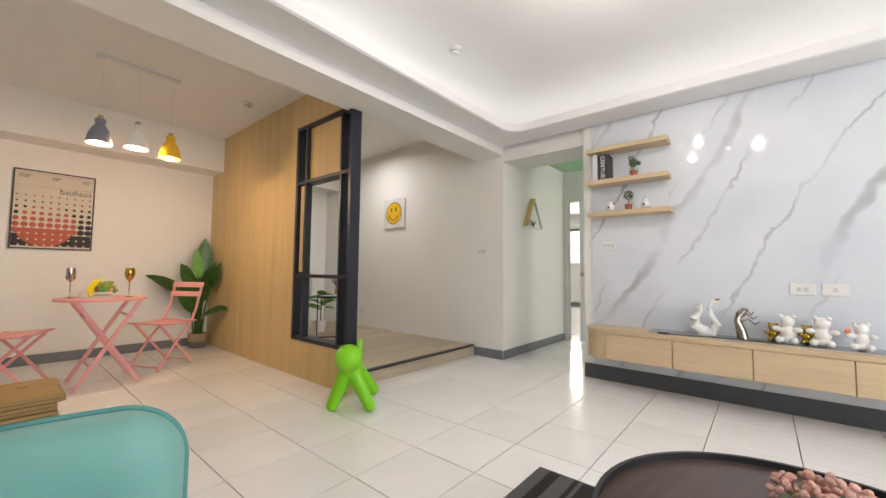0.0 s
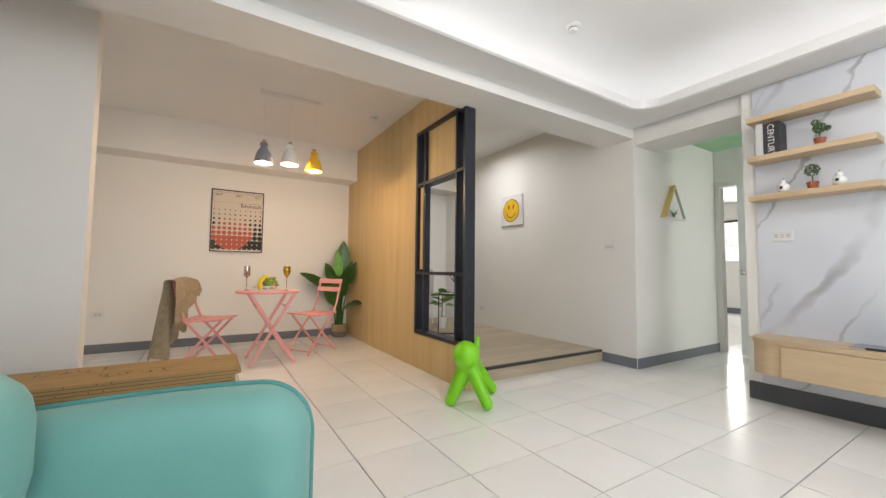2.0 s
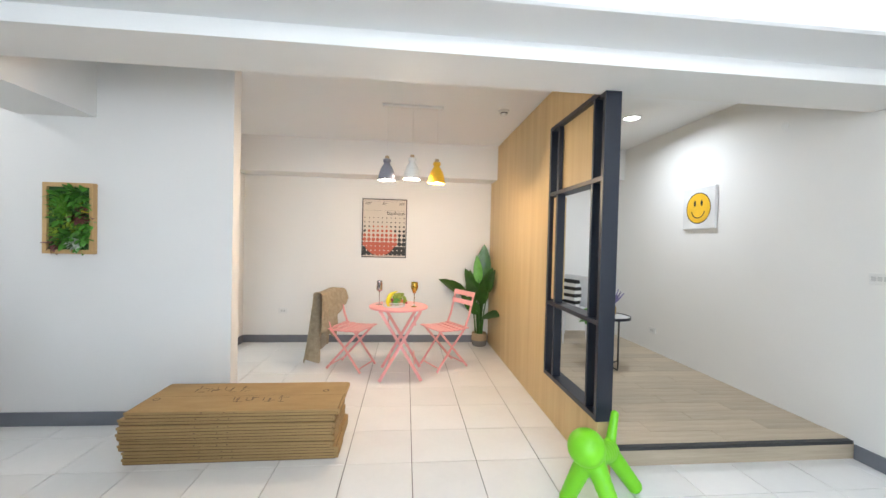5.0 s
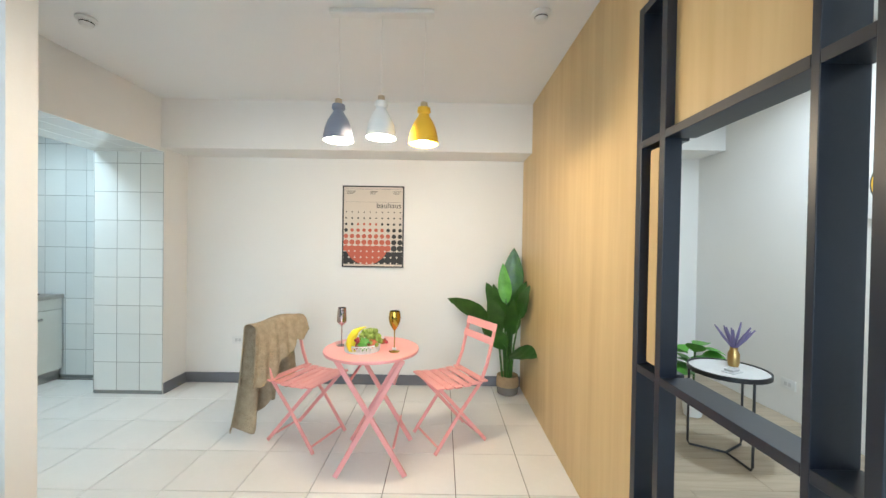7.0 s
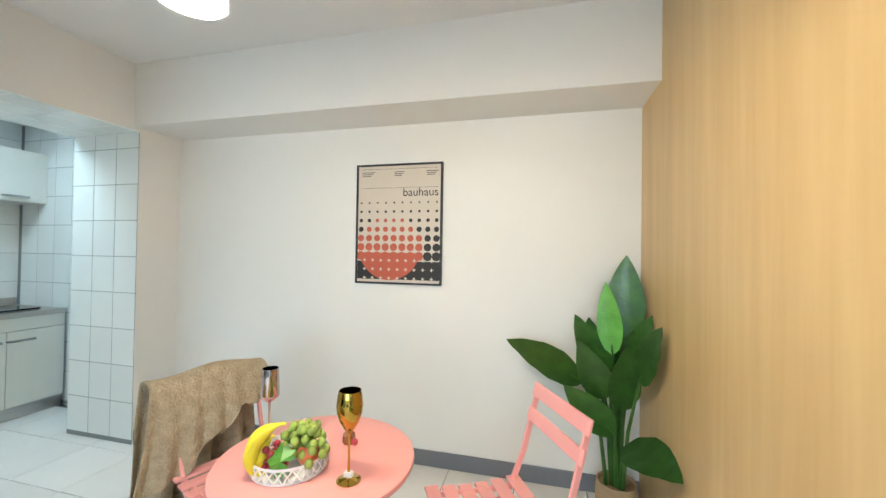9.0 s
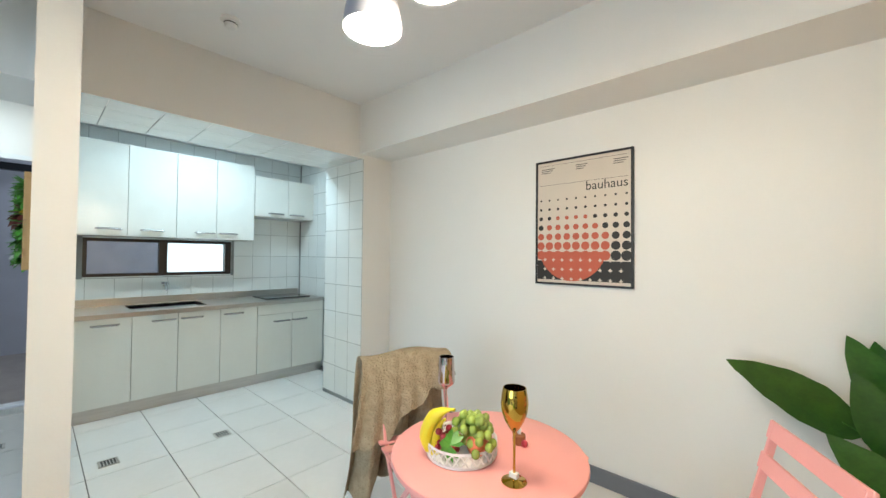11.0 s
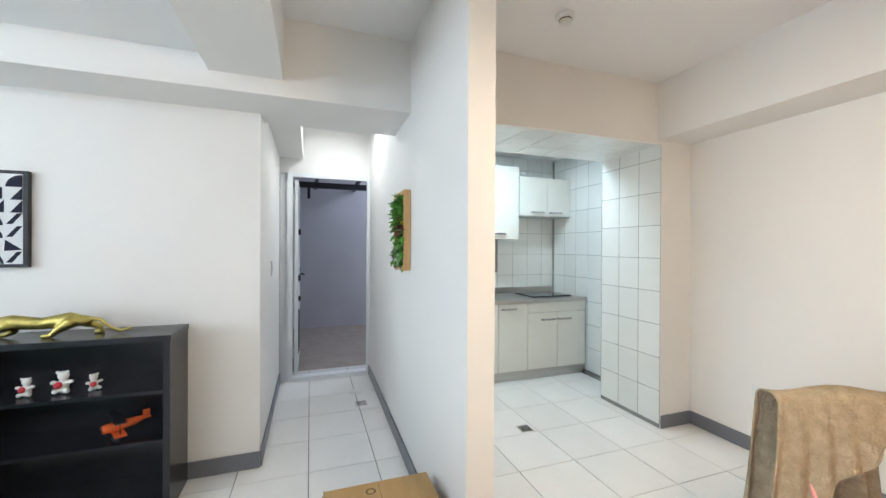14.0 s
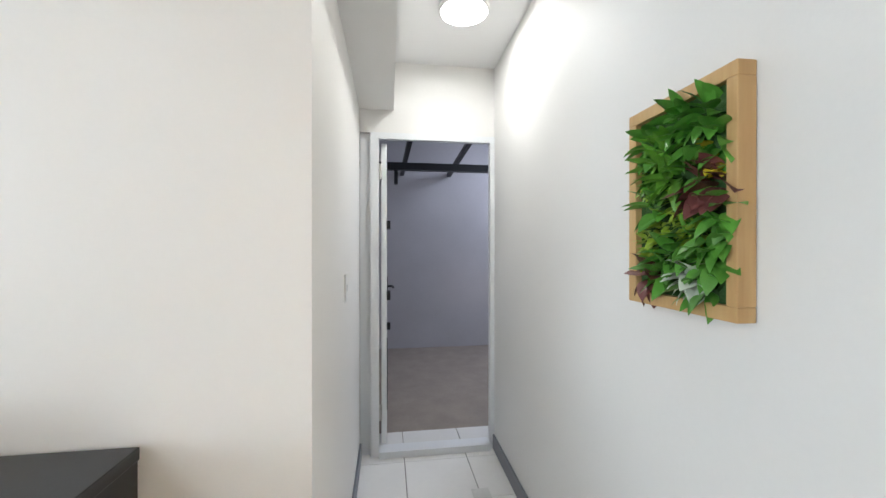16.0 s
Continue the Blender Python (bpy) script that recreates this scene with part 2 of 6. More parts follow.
setting("ceiling_living", sweep([(0.0, 0.02, 2.39), (0.002, 0.02, 2.5), (0.02, 0.05, 2.58), (0.06, 0.1, 2.64), (0.13, 0.16, 2.685), (0.24, 0.22, Z_LIV), (0.6, 0.3, Z_LIV + 0.004)], True), M_CEIL, "white coved living room ceiling", smooth=True)
setting("ceiling_ledge", sweep([(0.0, 0.01, 2.375), (0.285, 0.17, 2.375), (0.3, 0.18, 2.383), (0.3, 0.18, 2.455), (0.285, 0.17, 2.46), (0.27, 0.16, 2.455), (0.26, 0.15, 2.405), (0.0, 0.01, 2.395)]), M_CEIL, "white plaster ledge that hides the cove light", smooth=False)
strip = setting("cove_light", sweep([(0.13, 0.1, 2.41), (0.13, 0.1, 2.425), (0.16, 0.1, 2.425), (0.16, 0.1, 2.41)]), M_GLOW, "white LED strip behind the ceiling ledge")
# rooms past the openings
setting("wall_hall", boxes((3.85, 0.9, -0.01, 4.5, 1.2, 2.9), (4.4, -1.5, -0.01, 4.5, 0.9, 2.9)), M_WALL, "white walls of the hall past the passage")
setting("wall_hall_doorway", boxes((5.36, 2.06, -0.01, 5.46, 5.0, 2.9), (5.36, -1.5, -0.01, 5.46, 1.2, 2.9), (5.36, 1.2, 2.0, 5.46, 2.06, 2.9)), M_WALL, "white wall with the doorway at the hall end")
setting("wall_far_room", boxes((5.46, -1.6, -0.01, 10.8, -1.5, 2.9), (5.46, 4.9, -0.01, 10.8, 5.0, 2.9), (10.7, -1.5, -0.01, 10.8, 3.0, 2.9), (10.7, 4.6, -0.01, 10.8, 4.9, 2.9), (10.7, 3.0, -0.01, 10.8, 4.6, 1.2), (10.7, 3.0, 2.22, 10.8, 4.6, 2.9)), M_WALL, "white walls of the far room with a window")
setting("ceiling_hall", boxes((3.85, -1.5, 2.45, 5.46, 2.12, 2.6)), mat("pale_green_ceiling", (0.4, 0.66, 0.42), 0.7), "pale green painted hall ceiling")
setting("ceiling_far_room", boxes((5.46, -1.5, 2.62, 10.8, 4.9, 2.8)), M_CEIL)
setting("wall_yard", boxes((-6.3, 1.0, -0.3, -6.16, 6.0, 3.4), (-6.3, 0.9, -0.3, -3.6, 1.0, 3.4), (-6.3, 6.0, -0.3, -3.5, 6.1, 3.4), (-3.6, 1.0, -0.3, -3.5, 2.2, 3.4)), M_YARDWALL, "lilac grey plastered walls of the utility yard")
setting("floor_yard", boxes((-6.3, 0.9, -0.2, -3.5, 6.1, -0.01)), M_YARDFLOOR, "tan floor of the utility yard")
setting("ceiling_yard", boxes((-6.3, 0.9, 3.0, -3.5, 6.1, 3.1)), mat("corrugated_roof", (0.4, 0.4, 0.42), 0.5))

# ---- fixed parts of the rooms ----
def board(name, x0, y0, x1, y1, h=0.1):
    """A baseboard; the four numbers are its footprint."""
    return setting(name, boxes((x0, y0, 0.001, x1, y1, h), bev=0.003), M_BASE, "grey tile baseboard along a white wall")


for r in ((-1.455, 5.447, 1.808, 5.459), (-1.459, 5.152, -1.447, 5.446), (3.647, 2.122, 3.659, 2.498), (3.662, 2.107, 5.46, 2.119), (-3.43, 2.331, -1.885, 2.343), (-1.884, -2.79, -1.872, 2.331), (-0.614, 3.178, -0.602, 3.305)):
    board("baseboard", *r)
setting("baseboard", skewed(-3.43, 3.177, 0.001, -0.615, 3.189, 0.1, bev=0.003), M_BASE, "grey tile baseboard along the passage wall")
board("baseboard", 10.686, -1.5, 10.699, 4.9, 0.13)
setting("baseboard_tv", boxes((3.605, -2.79, 0.001, 3.628, 1.2, 0.13), bev=0.003), mat("dark_grey_stone_base", (0.07, 0.075, 0.085), 0.35), "dark grey stone base under the television wall")

M_MARBLE = bpy.data.materials.new("white_marble")
M_MARBLE.use_nodes = True
nt = M_MARBLE.node_tree
N, L = nt.nodes, nt.links
B = N["Principled BSDF"]
B.inputs["Roughness"].default_value = 0.07
tc = N.new("ShaderNodeTexCoord")


def vein(rot, scale, dist, width, loc):
    mp, wv = N.new("ShaderNodeMapping"), N.new("ShaderNodeTexWave")
    mp.inputs["Rotation"].default_value, mp.inputs["Location"].default_value = (radians(rot), 0, 0), loc
    wv.bands_direction, wv.wave_profile = "Y", "SIN"
    wv.inputs["Scale"].default_value, wv.inputs["Distortion"].default_value, wv.inputs["Detail"].default_value = scale, dist, 5
    wv.inputs["Detail Scale"].default_value, wv.inputs["Detail Roughness"].default_value = 1.1, 0.62
    ns, rp, mk, mu = N.new("ShaderNodeTexNoise"), N.new("ShaderNodeValToRGB"), N.new("ShaderNodeValToRGB"), N.new("ShaderNodeMath")
    ns.inputs["Scale"].default_value = 1.7
    L.new(tc.outputs["Object"], mp.inputs[0])
    L.new(mp.outputs[0], wv.inputs["Vector"])
    L.new(mp.outputs[0], ns.inputs["Vector"])
    e = rp.color_ramp.elements
    e[0].position, e[1].position = 1 - width, 1.0
    e[0].color, e[1].color = (0, 0, 0, 1), (1, 1, 1, 1)
    f = mk.color_ramp.elements
    f[0].position, f[1].position = 0.42, 0.62
    mu.operation = "MULTIPLY"
    L.new(wv.outputs["Fac"], rp.inputs[0])
    L.new(ns.outputs["Fac"], mk.inputs[0])
    L.new(rp.outputs[0], mu.inputs[0])
    L.new(mk.outputs[0], mu.inputs[1])
    return mu


v1, v2 = vein(-34, 0.36, 3.4, 0.016, (0, 0.15, 0)), vein(-30, 0.8, 4.5, 0.014, (0, 0.9, 0.4))
mx = N.new("ShaderNodeMath")
mx.operation, mx.use_clamp = "MAXIMUM", True
L.new(v1.outputs[0], mx.inputs[0])
L.new(v2.outputs[0], mx.inputs[1])
cl, mixc = N.new("ShaderNodeTexNoise"), N.new("ShaderNodeMix")
cl.inputs["Scale"].default_value = 1.2
cr = N.new("ShaderNodeValToRGB")
cr.color_ramp.elements[0].color, cr.color_ramp.elements[1].color = (0.6, 0.63, 0.7, 1), (0.71, 0.74, 0.8, 1)
cr.color_ramp.elements[0].position, cr.color_ramp.elements[1].position = 0.35, 0.6
L.new(tc.outputs["Object"], cl.inputs["Vector"])
L.new(cl.outputs["Fac"], cr.inputs[0])
mixc.data_type = "RGBA"
mixc.inputs[7].default_value = (0.42, 0.43, 0.47, 1)
L.new(mx.outputs[0], mixc.inputs[0])
L.new(cr.outputs[0], mixc.inputs[6])
L.new(mixc.outputs[2], B.inputs["Base Color"])
for y0, y1 in ((-0.0995, 1.12), (-1.3195, -0.1005), (-2.8, -1.3205)):
    part("panel", boxes((3.618, y0, 0.12, 3.629, y1, 2.373)), M_MARBLE, tv, "polished white marble panel with grey veins", smooth=False)

# wooden partition with its black frame
wood = setting("partition_wood", boxes((1.81, 3.27, 0.0, 1.9, 5.46, 2.72), (1.81, 2.56, 0.0, 1.9, 3.27, 0.33), (1.81, 2.49, 2.32, 1.9, 3.27, 2.72), (1.815, 3.145, 0.95, 1.895, 3.2, 1.75)), M_WOOD, "honey oak veneer partition beside the dining table")
win = new("window_1")
tagged(win, "black metal frame let into the oak partition", "window frame", kind="structure")
M_FRAME = mat("navy_black_metal", (0.009, 0.013, 0.024), 0.38, var=0.1, bump=0.02)
for n, r in (("post", (1.795, 2.408, 0.331, 1.895, 2.438, 2.288)), ("stile", (1.797, 2.54, 0.366, 1.905, 2.56, 2.284)), ("post", (1.797, 3.235, 0.33, 1.913, 3.272, 2.32)), ("stile", (1.797, 3.08, 0.366, 1.858, 3.112, 2.284)),
             ("head_rail", (1.797, 2.482, 2.285, 1.905, 3.235, 2.319)), ("head_rail", (1.797, 2.438, 2.258, 1.905, 2.4815, 2.288)), ("foot_rail", (1.797, 2.438, 0.331, 1.905, 3.235, 0.365)),
             ("cross_rail", (1.797, 2.56, 1.765, 1.905, 3.08, 1.795)), ("cross_rail", (1.797, 2.56, 0.9, 1.905, 3.08, 0.93)), ("cross_rail", (1.797, 3.112, 1.765, 1.905, 3.235, 1.795)), ("cross_rail", (1.797, 3.112, 0.9, 1.905, 3.235, 0.93)),
             ("cross_rail", (1.797, 2.438, 1.765, 1.905, 2.54, 1.795)), ("cross_rail", (1.797, 2.438, 0.9, 1.905, 2.54, 0.93))):
    part(n, boxes(r, bev=0.002), M_FRAME, win, smooth=False)
part("panel", boxes((1.83, 2.56, 1.795, 1.85, 3.08, 2.285)), M_WOOD, win, "oak panel in the top of the frame", smooth=False)
setting("partition_end", boxes((1.81, 2.412, 0.0, 1.9, 2.559, 0.329)), M_WOOD, "oak end of the partition beneath the frame")
# platform
M_NOSE = mat("black_step_nosing", (0.03, 0.03, 0.03), 0.5)
plat = setting("floor_platform", boxes((1.9, 2.53, -0.01, 3.66, 5.66, Z_STEP - 0.012), (1.9, 2.505, 0.0, 3.66, 2.53, 0.1)), M_PLANK, "raised platform floor of pale oak planks")
setting("trim_nosing", boxes((1.902, 2.497, 0.1, 3.646, 2.535, Z_STEP + 0.003), bev=0.003), M_NOSE, "black nosing along the platform edge")

# ---- kitchen ----
M_CABWHITE = mat("cream_cabinet_laminate", (0.74, 0.76, 0.72), 0.22, var=0.02, bump=0.0)
M_STEEL = mat("brushed_steel", (0.55, 0.53, 0.5), 0.28, 1.0, var=0.06, fine=120, stretch=(1, 1, 12))
M_CHROME = mat("chrome_handle", (0.5, 0.5, 0.5), 0.15, 1.0, var=0.03, bump=0)
M_DARKBROWN = mat("dark_brown_aluminium", (0.035, 0.022, 0.017), 0.35)


def handle(parent, x, y, z, w=0.165):
    bm = bmesh.new()
    tube(bm, [(x, y - w / 2, z), (x + 0.022, y - w / 2 + 0.008, z), (x + 0.026, y, z), (x + 0.022, y + w / 2 - 0.008, z), (x, y + w / 2, z)], 0.0095, 8)
    part("handle", bm, M_CHROME, parent, "curved chrome handle")


def cabinet(label, x_back, x_front, y0, y1, z0, z1, doors, hz, plinth=0.0, drawer=0.0, group=""):
    """One unit; doors are (y0, y1, side of the handle)."""
    c = thing("kitchen_cabinet", x_back, (y0 + y1) / 2, z0, 0, label, "cabinet", group)
    X, Y = x_front - x_back, (y0 + y1) / 2
    part("body", boxes((0.002, y0 - Y + 0.001, plinth, X - 0.02, y1 - Y - 0.001, z1 - z0)), M_CABWHITE, c, smooth=False)
    if plinth:
        part("plinth", boxes((0.002, y0 - Y, 0.0, X - 0.03, y1 - Y, plinth - 0.001)), M_STEEL, c, "brushed steel plinth", smooth=False)
    top = z1 - z0
    if drawer:
        part("drawer_front", boxes((X - 0.019, y0 - Y + 0.002, top - drawer, X, y1 - Y - 0.002, top - 0.003), bev=0.002), M_CABWHITE, c, smooth=False)
        top -= drawer + 0.004
    for a, b, side in doors:
        d = part("door", boxes((X - 0.019, a - Y + 0.002, plinth + 0.004, X, b - Y - 0.002, top - 0.003), bev=0.002), M_CABWHITE, c, smooth=False)
        handle(d, X - 0.001, (a + b) / 2 + side - Y, hz - z0)


g = "base cabinets under the steel worktop"
lab = "cream kitchen base cabinet with steel plinth under the worktop"
cabinet(lab, -3.355, -2.71, 3.315, 3.767, 0, 0.8, [(3.315, 3.767, 0.06)], 0.745, 0.1, group=g)
cabinet(lab, -3.355, -2.71, 3.767, 4.426, 0, 0.8, [(3.767, 4.087, 0.06), (4.087, 4.426, -0.06)], 0.745, 0.1, group=g)
cabinet(lab, -3.355, -2.71, 4.426, 4.765, 0, 0.8, [(4.426, 4.765, -0.05)], 0.745, 0.1, group=g)
cabinet("cream kitchen hob cabinet with a drawer front", -3.355, -2.71, 4.765, 5.5, 0, 0.8, [(4.765, 5.13, 0.07), (5.13, 5.5, -0.1)], 0.62, 0.1, 0.1, group=g)
g = "wall cabinets over the kitchen window"
lab = "cream glossy wall cabinet over the kitchen window"
cabinet(lab, -3.355, -3.0, 3.315, 3.76, 1.47, 2.28, [(3.315, 3.76, 0.1)], 1.53, group=g)
cabinet(lab, -3.355, -3.0, 3.76, 4.12, 1.47, 2.28, [(3.76, 4.12, 0.0)], 1.53, group=g)
cabinet(lab, -3.355, -3.0, 4.12, 4.825, 1.47, 2.28, [(4.12, 4.46, 0.07), (4.46, 4.825, -0.07)], 1.53, group=g)
cabinet("short cream wall cabinet beside the taller ones", -3.355, -3.0, 4.83, 5.515, 1.74, 2.18, [(4.83, 5.2, 0.05), (5.2, 5.515, -0.05)], 1.78, group=g)
wt = thing("worktop", -3.03, 4.4, 0.8, 0, "brushed steel kitchen worktop with sink and hob", "worktop")
part("slab", boxes((-0.325, -1.085, 0.001, 0.335, -0.62, 0.035), (-0.325, -0.62, 0.001, -0.2, -0.05, 0.035), (0.2, -0.62, 0.001, 0.335, -0.05, 0.035), (-0.325, -0.05, 0.001, 0.335, 1.1, 0.035), (-0.325, -1.085, 0.035, -0.31, 1.1, 0.1)), M_STEEL, wt, smooth=False)
bm = bmesh.new()
box(bm, -0.21, -0.63, -0.16, 0.21, -0.04, -0.15)
for r in ((-0.21, -0.63, -0.16, -0.2, -0.04, 0.036), (0.2, -0.63, -0.16, 0.21, -0.04, 0.036), (-0.2, -0.63, -0.16, 0.2, -0.62, 0.036), (-0.2, -0.05, -0.16, 0.2, -0.04, 0.036)):
    box(bm, *r)
part("sink", bm, M_STEEL, wt, "sunk steel basin", smooth=False)
part("hob", boxes((-0.18, 0.5, 0.036, 0.2, 1.0, 0.05), bev=0.006), mat("black_hob_glass", (0.02, 0.02, 0.02), 0.1), wt, "dark glass hob", smooth=False)
tp = thing("wall_tap", -3.345, 4.1, 1.0, 0, "small chrome tap on the tiled kitchen wall", "tap")
bm = bmesh.new()
tube(bm, [(0, 0, 0), (0.05, 0, 0), (0.09, 0, 0.02), (0.12, 0, -0.04)], 0.011)
part("spout", bm, M_CHROME, tp)
part("tap_handle", tube(bmesh.new(), [(0.05, -0.03, 0.03), (0.05, 0.03, 0.03)], 0.009), M_CHROME, tp)
# kitchen window
kw = new("window_2")
tagged(kw, "dark brown sliding window over the sink", "window", kind="structure")
fr = boxes((-3.44, 3.5, 1.1, -3.37, 4.72, 1.13), (-3.44, 3.5, 1.43, -3.37, 4.72, 1.46), (-3.44, 3.5, 1.13, -3.37, 3.53, 1.43), (-3.44, 4.66, 1.13, -3.37, 4.72, 1.43), (-3.43, 4.06, 1.13, -3.375, 4.13, 1.43))
part("window_frame", fr, M_DARKBROWN, kw, smooth=False)
M_GLASS = mat("clear_glass", (0.9, 0.95, 0.95), 0.03, bump=0)
M_GLASS.node_tree.nodes["Principled BSDF"].inputs["Transmission Weight"].default_value = 1.0
for a, b in ((3.53, 4.06), (4.13, 4.66)):
    p = part("pane", boxes((-3.412, a, 1.13, -3.406, b, 1.43)), M_GLASS, kw, smooth=False)
    p.visible_shadow = False
setting("backdrop_daylight", boxes((-3.9, 4.2, 0.9, -3.88, 5.2, 1.8)), mat("white_daylight", (0.8, 0.8, 0.8), emit=(0.97, 0.98, 1.0), power=1.1, bump=0), "bright daylight outside the kitchen window")

# drains
M_DRAIN = mat("dark_steel_drain", (0.12, 0.12, 0.12), 0.4, 0.8)


def drain(x, y, w=0.1):
    d = thing("floor_drain", x, y, 0.0, 0, "square dark steel drain set in the floor tiles", "drain", "floor drains")
    part("frame", boxes((-w / 2, -w / 2, 0.0005, w / 2, -w / 2 + 0.01, 0.004), (-w / 2, w / 2 - 0.01, 0.0005, w / 2, w / 2, 0.004), (-w / 2, -w / 2 + 0.01, 0.0005, -w / 2 + 0.01, w / 2 - 0.01, 0.004), (w / 2 - 0.01, -w / 2 + 0.01, 0.0005, w / 2, w / 2 - 0.01, 0.004)), M_STEEL, d, smooth=False)
    for k in range(5):
        part("slat", boxes((-w / 2 + 0.011, -0.036 + k * 0.0155, 0.0005, w / 2 - 0.011, -0.026 + k * 0.0155, 0.003)), M_DRAIN, d, smooth=False)


drain(-1.79, 4.17)
drain(-1.88, 3.55)
drain(-2.66, 3.05)
solo("access_cover", boxes((-3.02, 2.98, 0.0005, -2.9, 3.08, 0.003), bev=0.001), mat("white_plastic_cover", (0.7, 0.7, 0.68), 0.4), "small white square cover in the passage floor", "floor cover")

# ---- passage door ----
M_DOORW = mat("white_aluminium", (0.78, 0.8, 0.82), 0.3, var=0.02, bump=0)
dr = new("door_1")
tagged(dr, "open white aluminium door at the passage end", "door", kind="structure")
part("door_frame", boxes((-3.47, 2.4, 0.0, -3.43, 2.455, 2.13), (-3.47, 3.203, 0.0, -3.43, 3.236, 2.13), (-3.47, 2.455, 2.09, -3.43, 3.203, 2.13), (-3.5, 2.455, 0.0, -3.4, 3.203, 0.045), (-3.6, 2.33, 0.0, -3.47, 2.4, 2.13)), M_DOORW, dr, smooth=False)
leaf = part("door_leaf", boxes((-4.2, 2.47, 0.06, -3.48, 2.505, 0.16), (-4.2, 2.47, 1.96, -3.48, 2.505, 2.07), (-4.2, 2.47, 0.16, -4.1, 2.505, 1.96), (-3.58, 2.47, 0.16, -3.48, 2.505, 1.96), (-4.1, 2.47, 0.96, -3.58, 2.505, 1.06), (-4.1, 2.48, 0.16, -3.58, 2.495, 0.96)), M_DOORW, dr, "white door leaf standing open", smooth=False)
part("pane", boxes((-4.1, 2.484, 1.06, -3.58, 2.49, 1.96)), M_GLASS, leaf, smooth=False)
for z in (0.28, 1.88):
    part("hinge", tube(bmesh.new(), [(-3.462, 2.462, z - 0.05), (-3.462, 2.462, z + 0.05)], 0.012), M_STEEL, dr)
bm = bmesh.new()
box(bm, -4.16, 2.505, 0.93, -4.12, 2.51, 1.13)
tube(bm, [(-4.14, 2.508, 1.05), (-4.14, 2.55, 1.05), (-4.04, 2.555, 1.05)], 0.009)
part("door_handle", bm, M_BLACK, leaf, "black lever handle")
part("bolt", boxes((-3.56, 2.505, 1.02, -3.5, 2.53, 1.08), bev=0.003), M_BLACK, leaf)
part("bolt", boxes((-3.56, 2.505, 1.5, -3.53, 2.53, 1.56), bev=0.003), M_BLACK, leaf)
part("bolt", boxes((-3.62, 2.505, 0.8, -3.59, 2.53, 0.85), bev=0.003), M_BLACK, leaf)
for k in range(12):
    bm = boxes((-4.06, -0.003, -0.014, -3.62, 0.003, 0.014))
    bm.transform(pose(0, 2.5, 0.24 + k * 0.036, 35, 0, 0))
    part("louvre_slat", bm, M_BLACK, leaf, "dark vent slat", smooth=False)
# far door at the hall end
dh = new("door_2")
tagged(dh, "white door standing half open at the hall end", "door", kind="structure")
lf2 = part("door_leaf", boxes((5.29, 1.06, 0.01, 5.33, 1.86, 1.99), bev=0.003), M_DOORW, dh, smooth=False)
bm = bmesh.new()
tube(bm, [(5.29, 1.81, 0.955), (5.262, 1.81, 0.955)], 0.012)
ball(bm, (5.24, 1.81, 0.955), 0.028)
part("door_knob", bm, M_STEEL, lf2, "round steel knob")
# yard roof steel
rf = thing("roof_truss", -5.2, 3.0, 2.75, 0, "black steel roof beams over the utility yard", "roof beam")
part("beam", boxes((-0.05, -1.9, -0.5, 0.03, 2.9, -0.42)), M_BLACK, rf, smooth=False)
for y in (-0.3, 0.35):
    part("rafter", bar(bmesh.new(), (-0.94, y, -0.36), (1.6, y + 0.1, -0.05), 0.05, 0.06), M_BLACK, rf, smooth=False)
part("strut", boxes((-0.03, -0.42, -0.66, 0.01, -0.38, -0.5)), M_BLACK, rf, smooth=False)

# ---- ceiling fittings ----
M_PLASTIC = mat("white_plastic", (0.75, 0.75, 0.74), 0.35, var=0.01, bump=0)


def detector(x, y, z, label):
    d = thing("smoke_detector", x, y, z, 0, label, "smoke detector", "smoke detectors")
    part("base", lathe(bmesh.new(), [(0.05, 0), (0.052, -0.012), (0.044, -0.018), (0, -0.018)], close=False), M_PLASTIC, d)
    part("cap", lathe(bmesh.new(), [(0.034, -0.018), (0.033, -0.04), (0.026, -0.048), (0, -0.05)]), M_PLASTIC, d)
    part("vent_ring", lathe(bmesh.new(), [(0.0345, -0.025), (0.0352, -0.028), (0.0345, -0.031)]), M_BLACK, d)


detector(-1.0, 3.92, Z_DIN, "round white smoke detector on the dining ceiling")
detector(1.54, 3.8, Z_DIN, "round white smoke detector near the oak partition")
detector(2.22, 1.68, Z_LIV, "white smoke detector on the coved ceiling")
M_DIFF = mat("lit_diffuser", (0.9, 0.9, 0.9), emit=(1, 0.98, 0.93), power=9, bump=0)
cl_ = thing("ceiling_light", -2.82, 2.9, 2.6, 0, "lit round ceiling light in the passage", "ceiling light")
part("frame", lathe(bmesh.new(), [(0.13, 0), (0.132, -0.02), (0.12, -0.024)], 32), M_PLASTIC, cl_)
part("diffuser", lathe(bmesh.new(), [(0.12, -0.02), (0.1, -0.028), (0, -0.03)], 32), M_DIFF, cl_)
dl = thing("downlight", 2.96, 4.04, 2.72, 0, "lit round downlight over the platform", "ceiling light")
part("frame", lathe(bmesh.new(), [(0.09, 0), (0.09, -0.006), (0.075, -0.008)], 32), M_PLASTIC, dl)
part("diffuser", lathe(bmesh.new(), [(0.075, -0.004), (0, -0.005)], 32), M_DIFF, dl)
solo("sprinkler", lathe(bmesh.new(), [(0.0, 0), (0.03, 0), (0.03, -0.01), (0.012, -0.014), (0.012, -0.03), (0, -0.03)], 16), M_PLASTIC, "small white sensor high on the platform wall", "sensor", at=pose(3.655, 3.06, 2.377, 0, -90, 0))

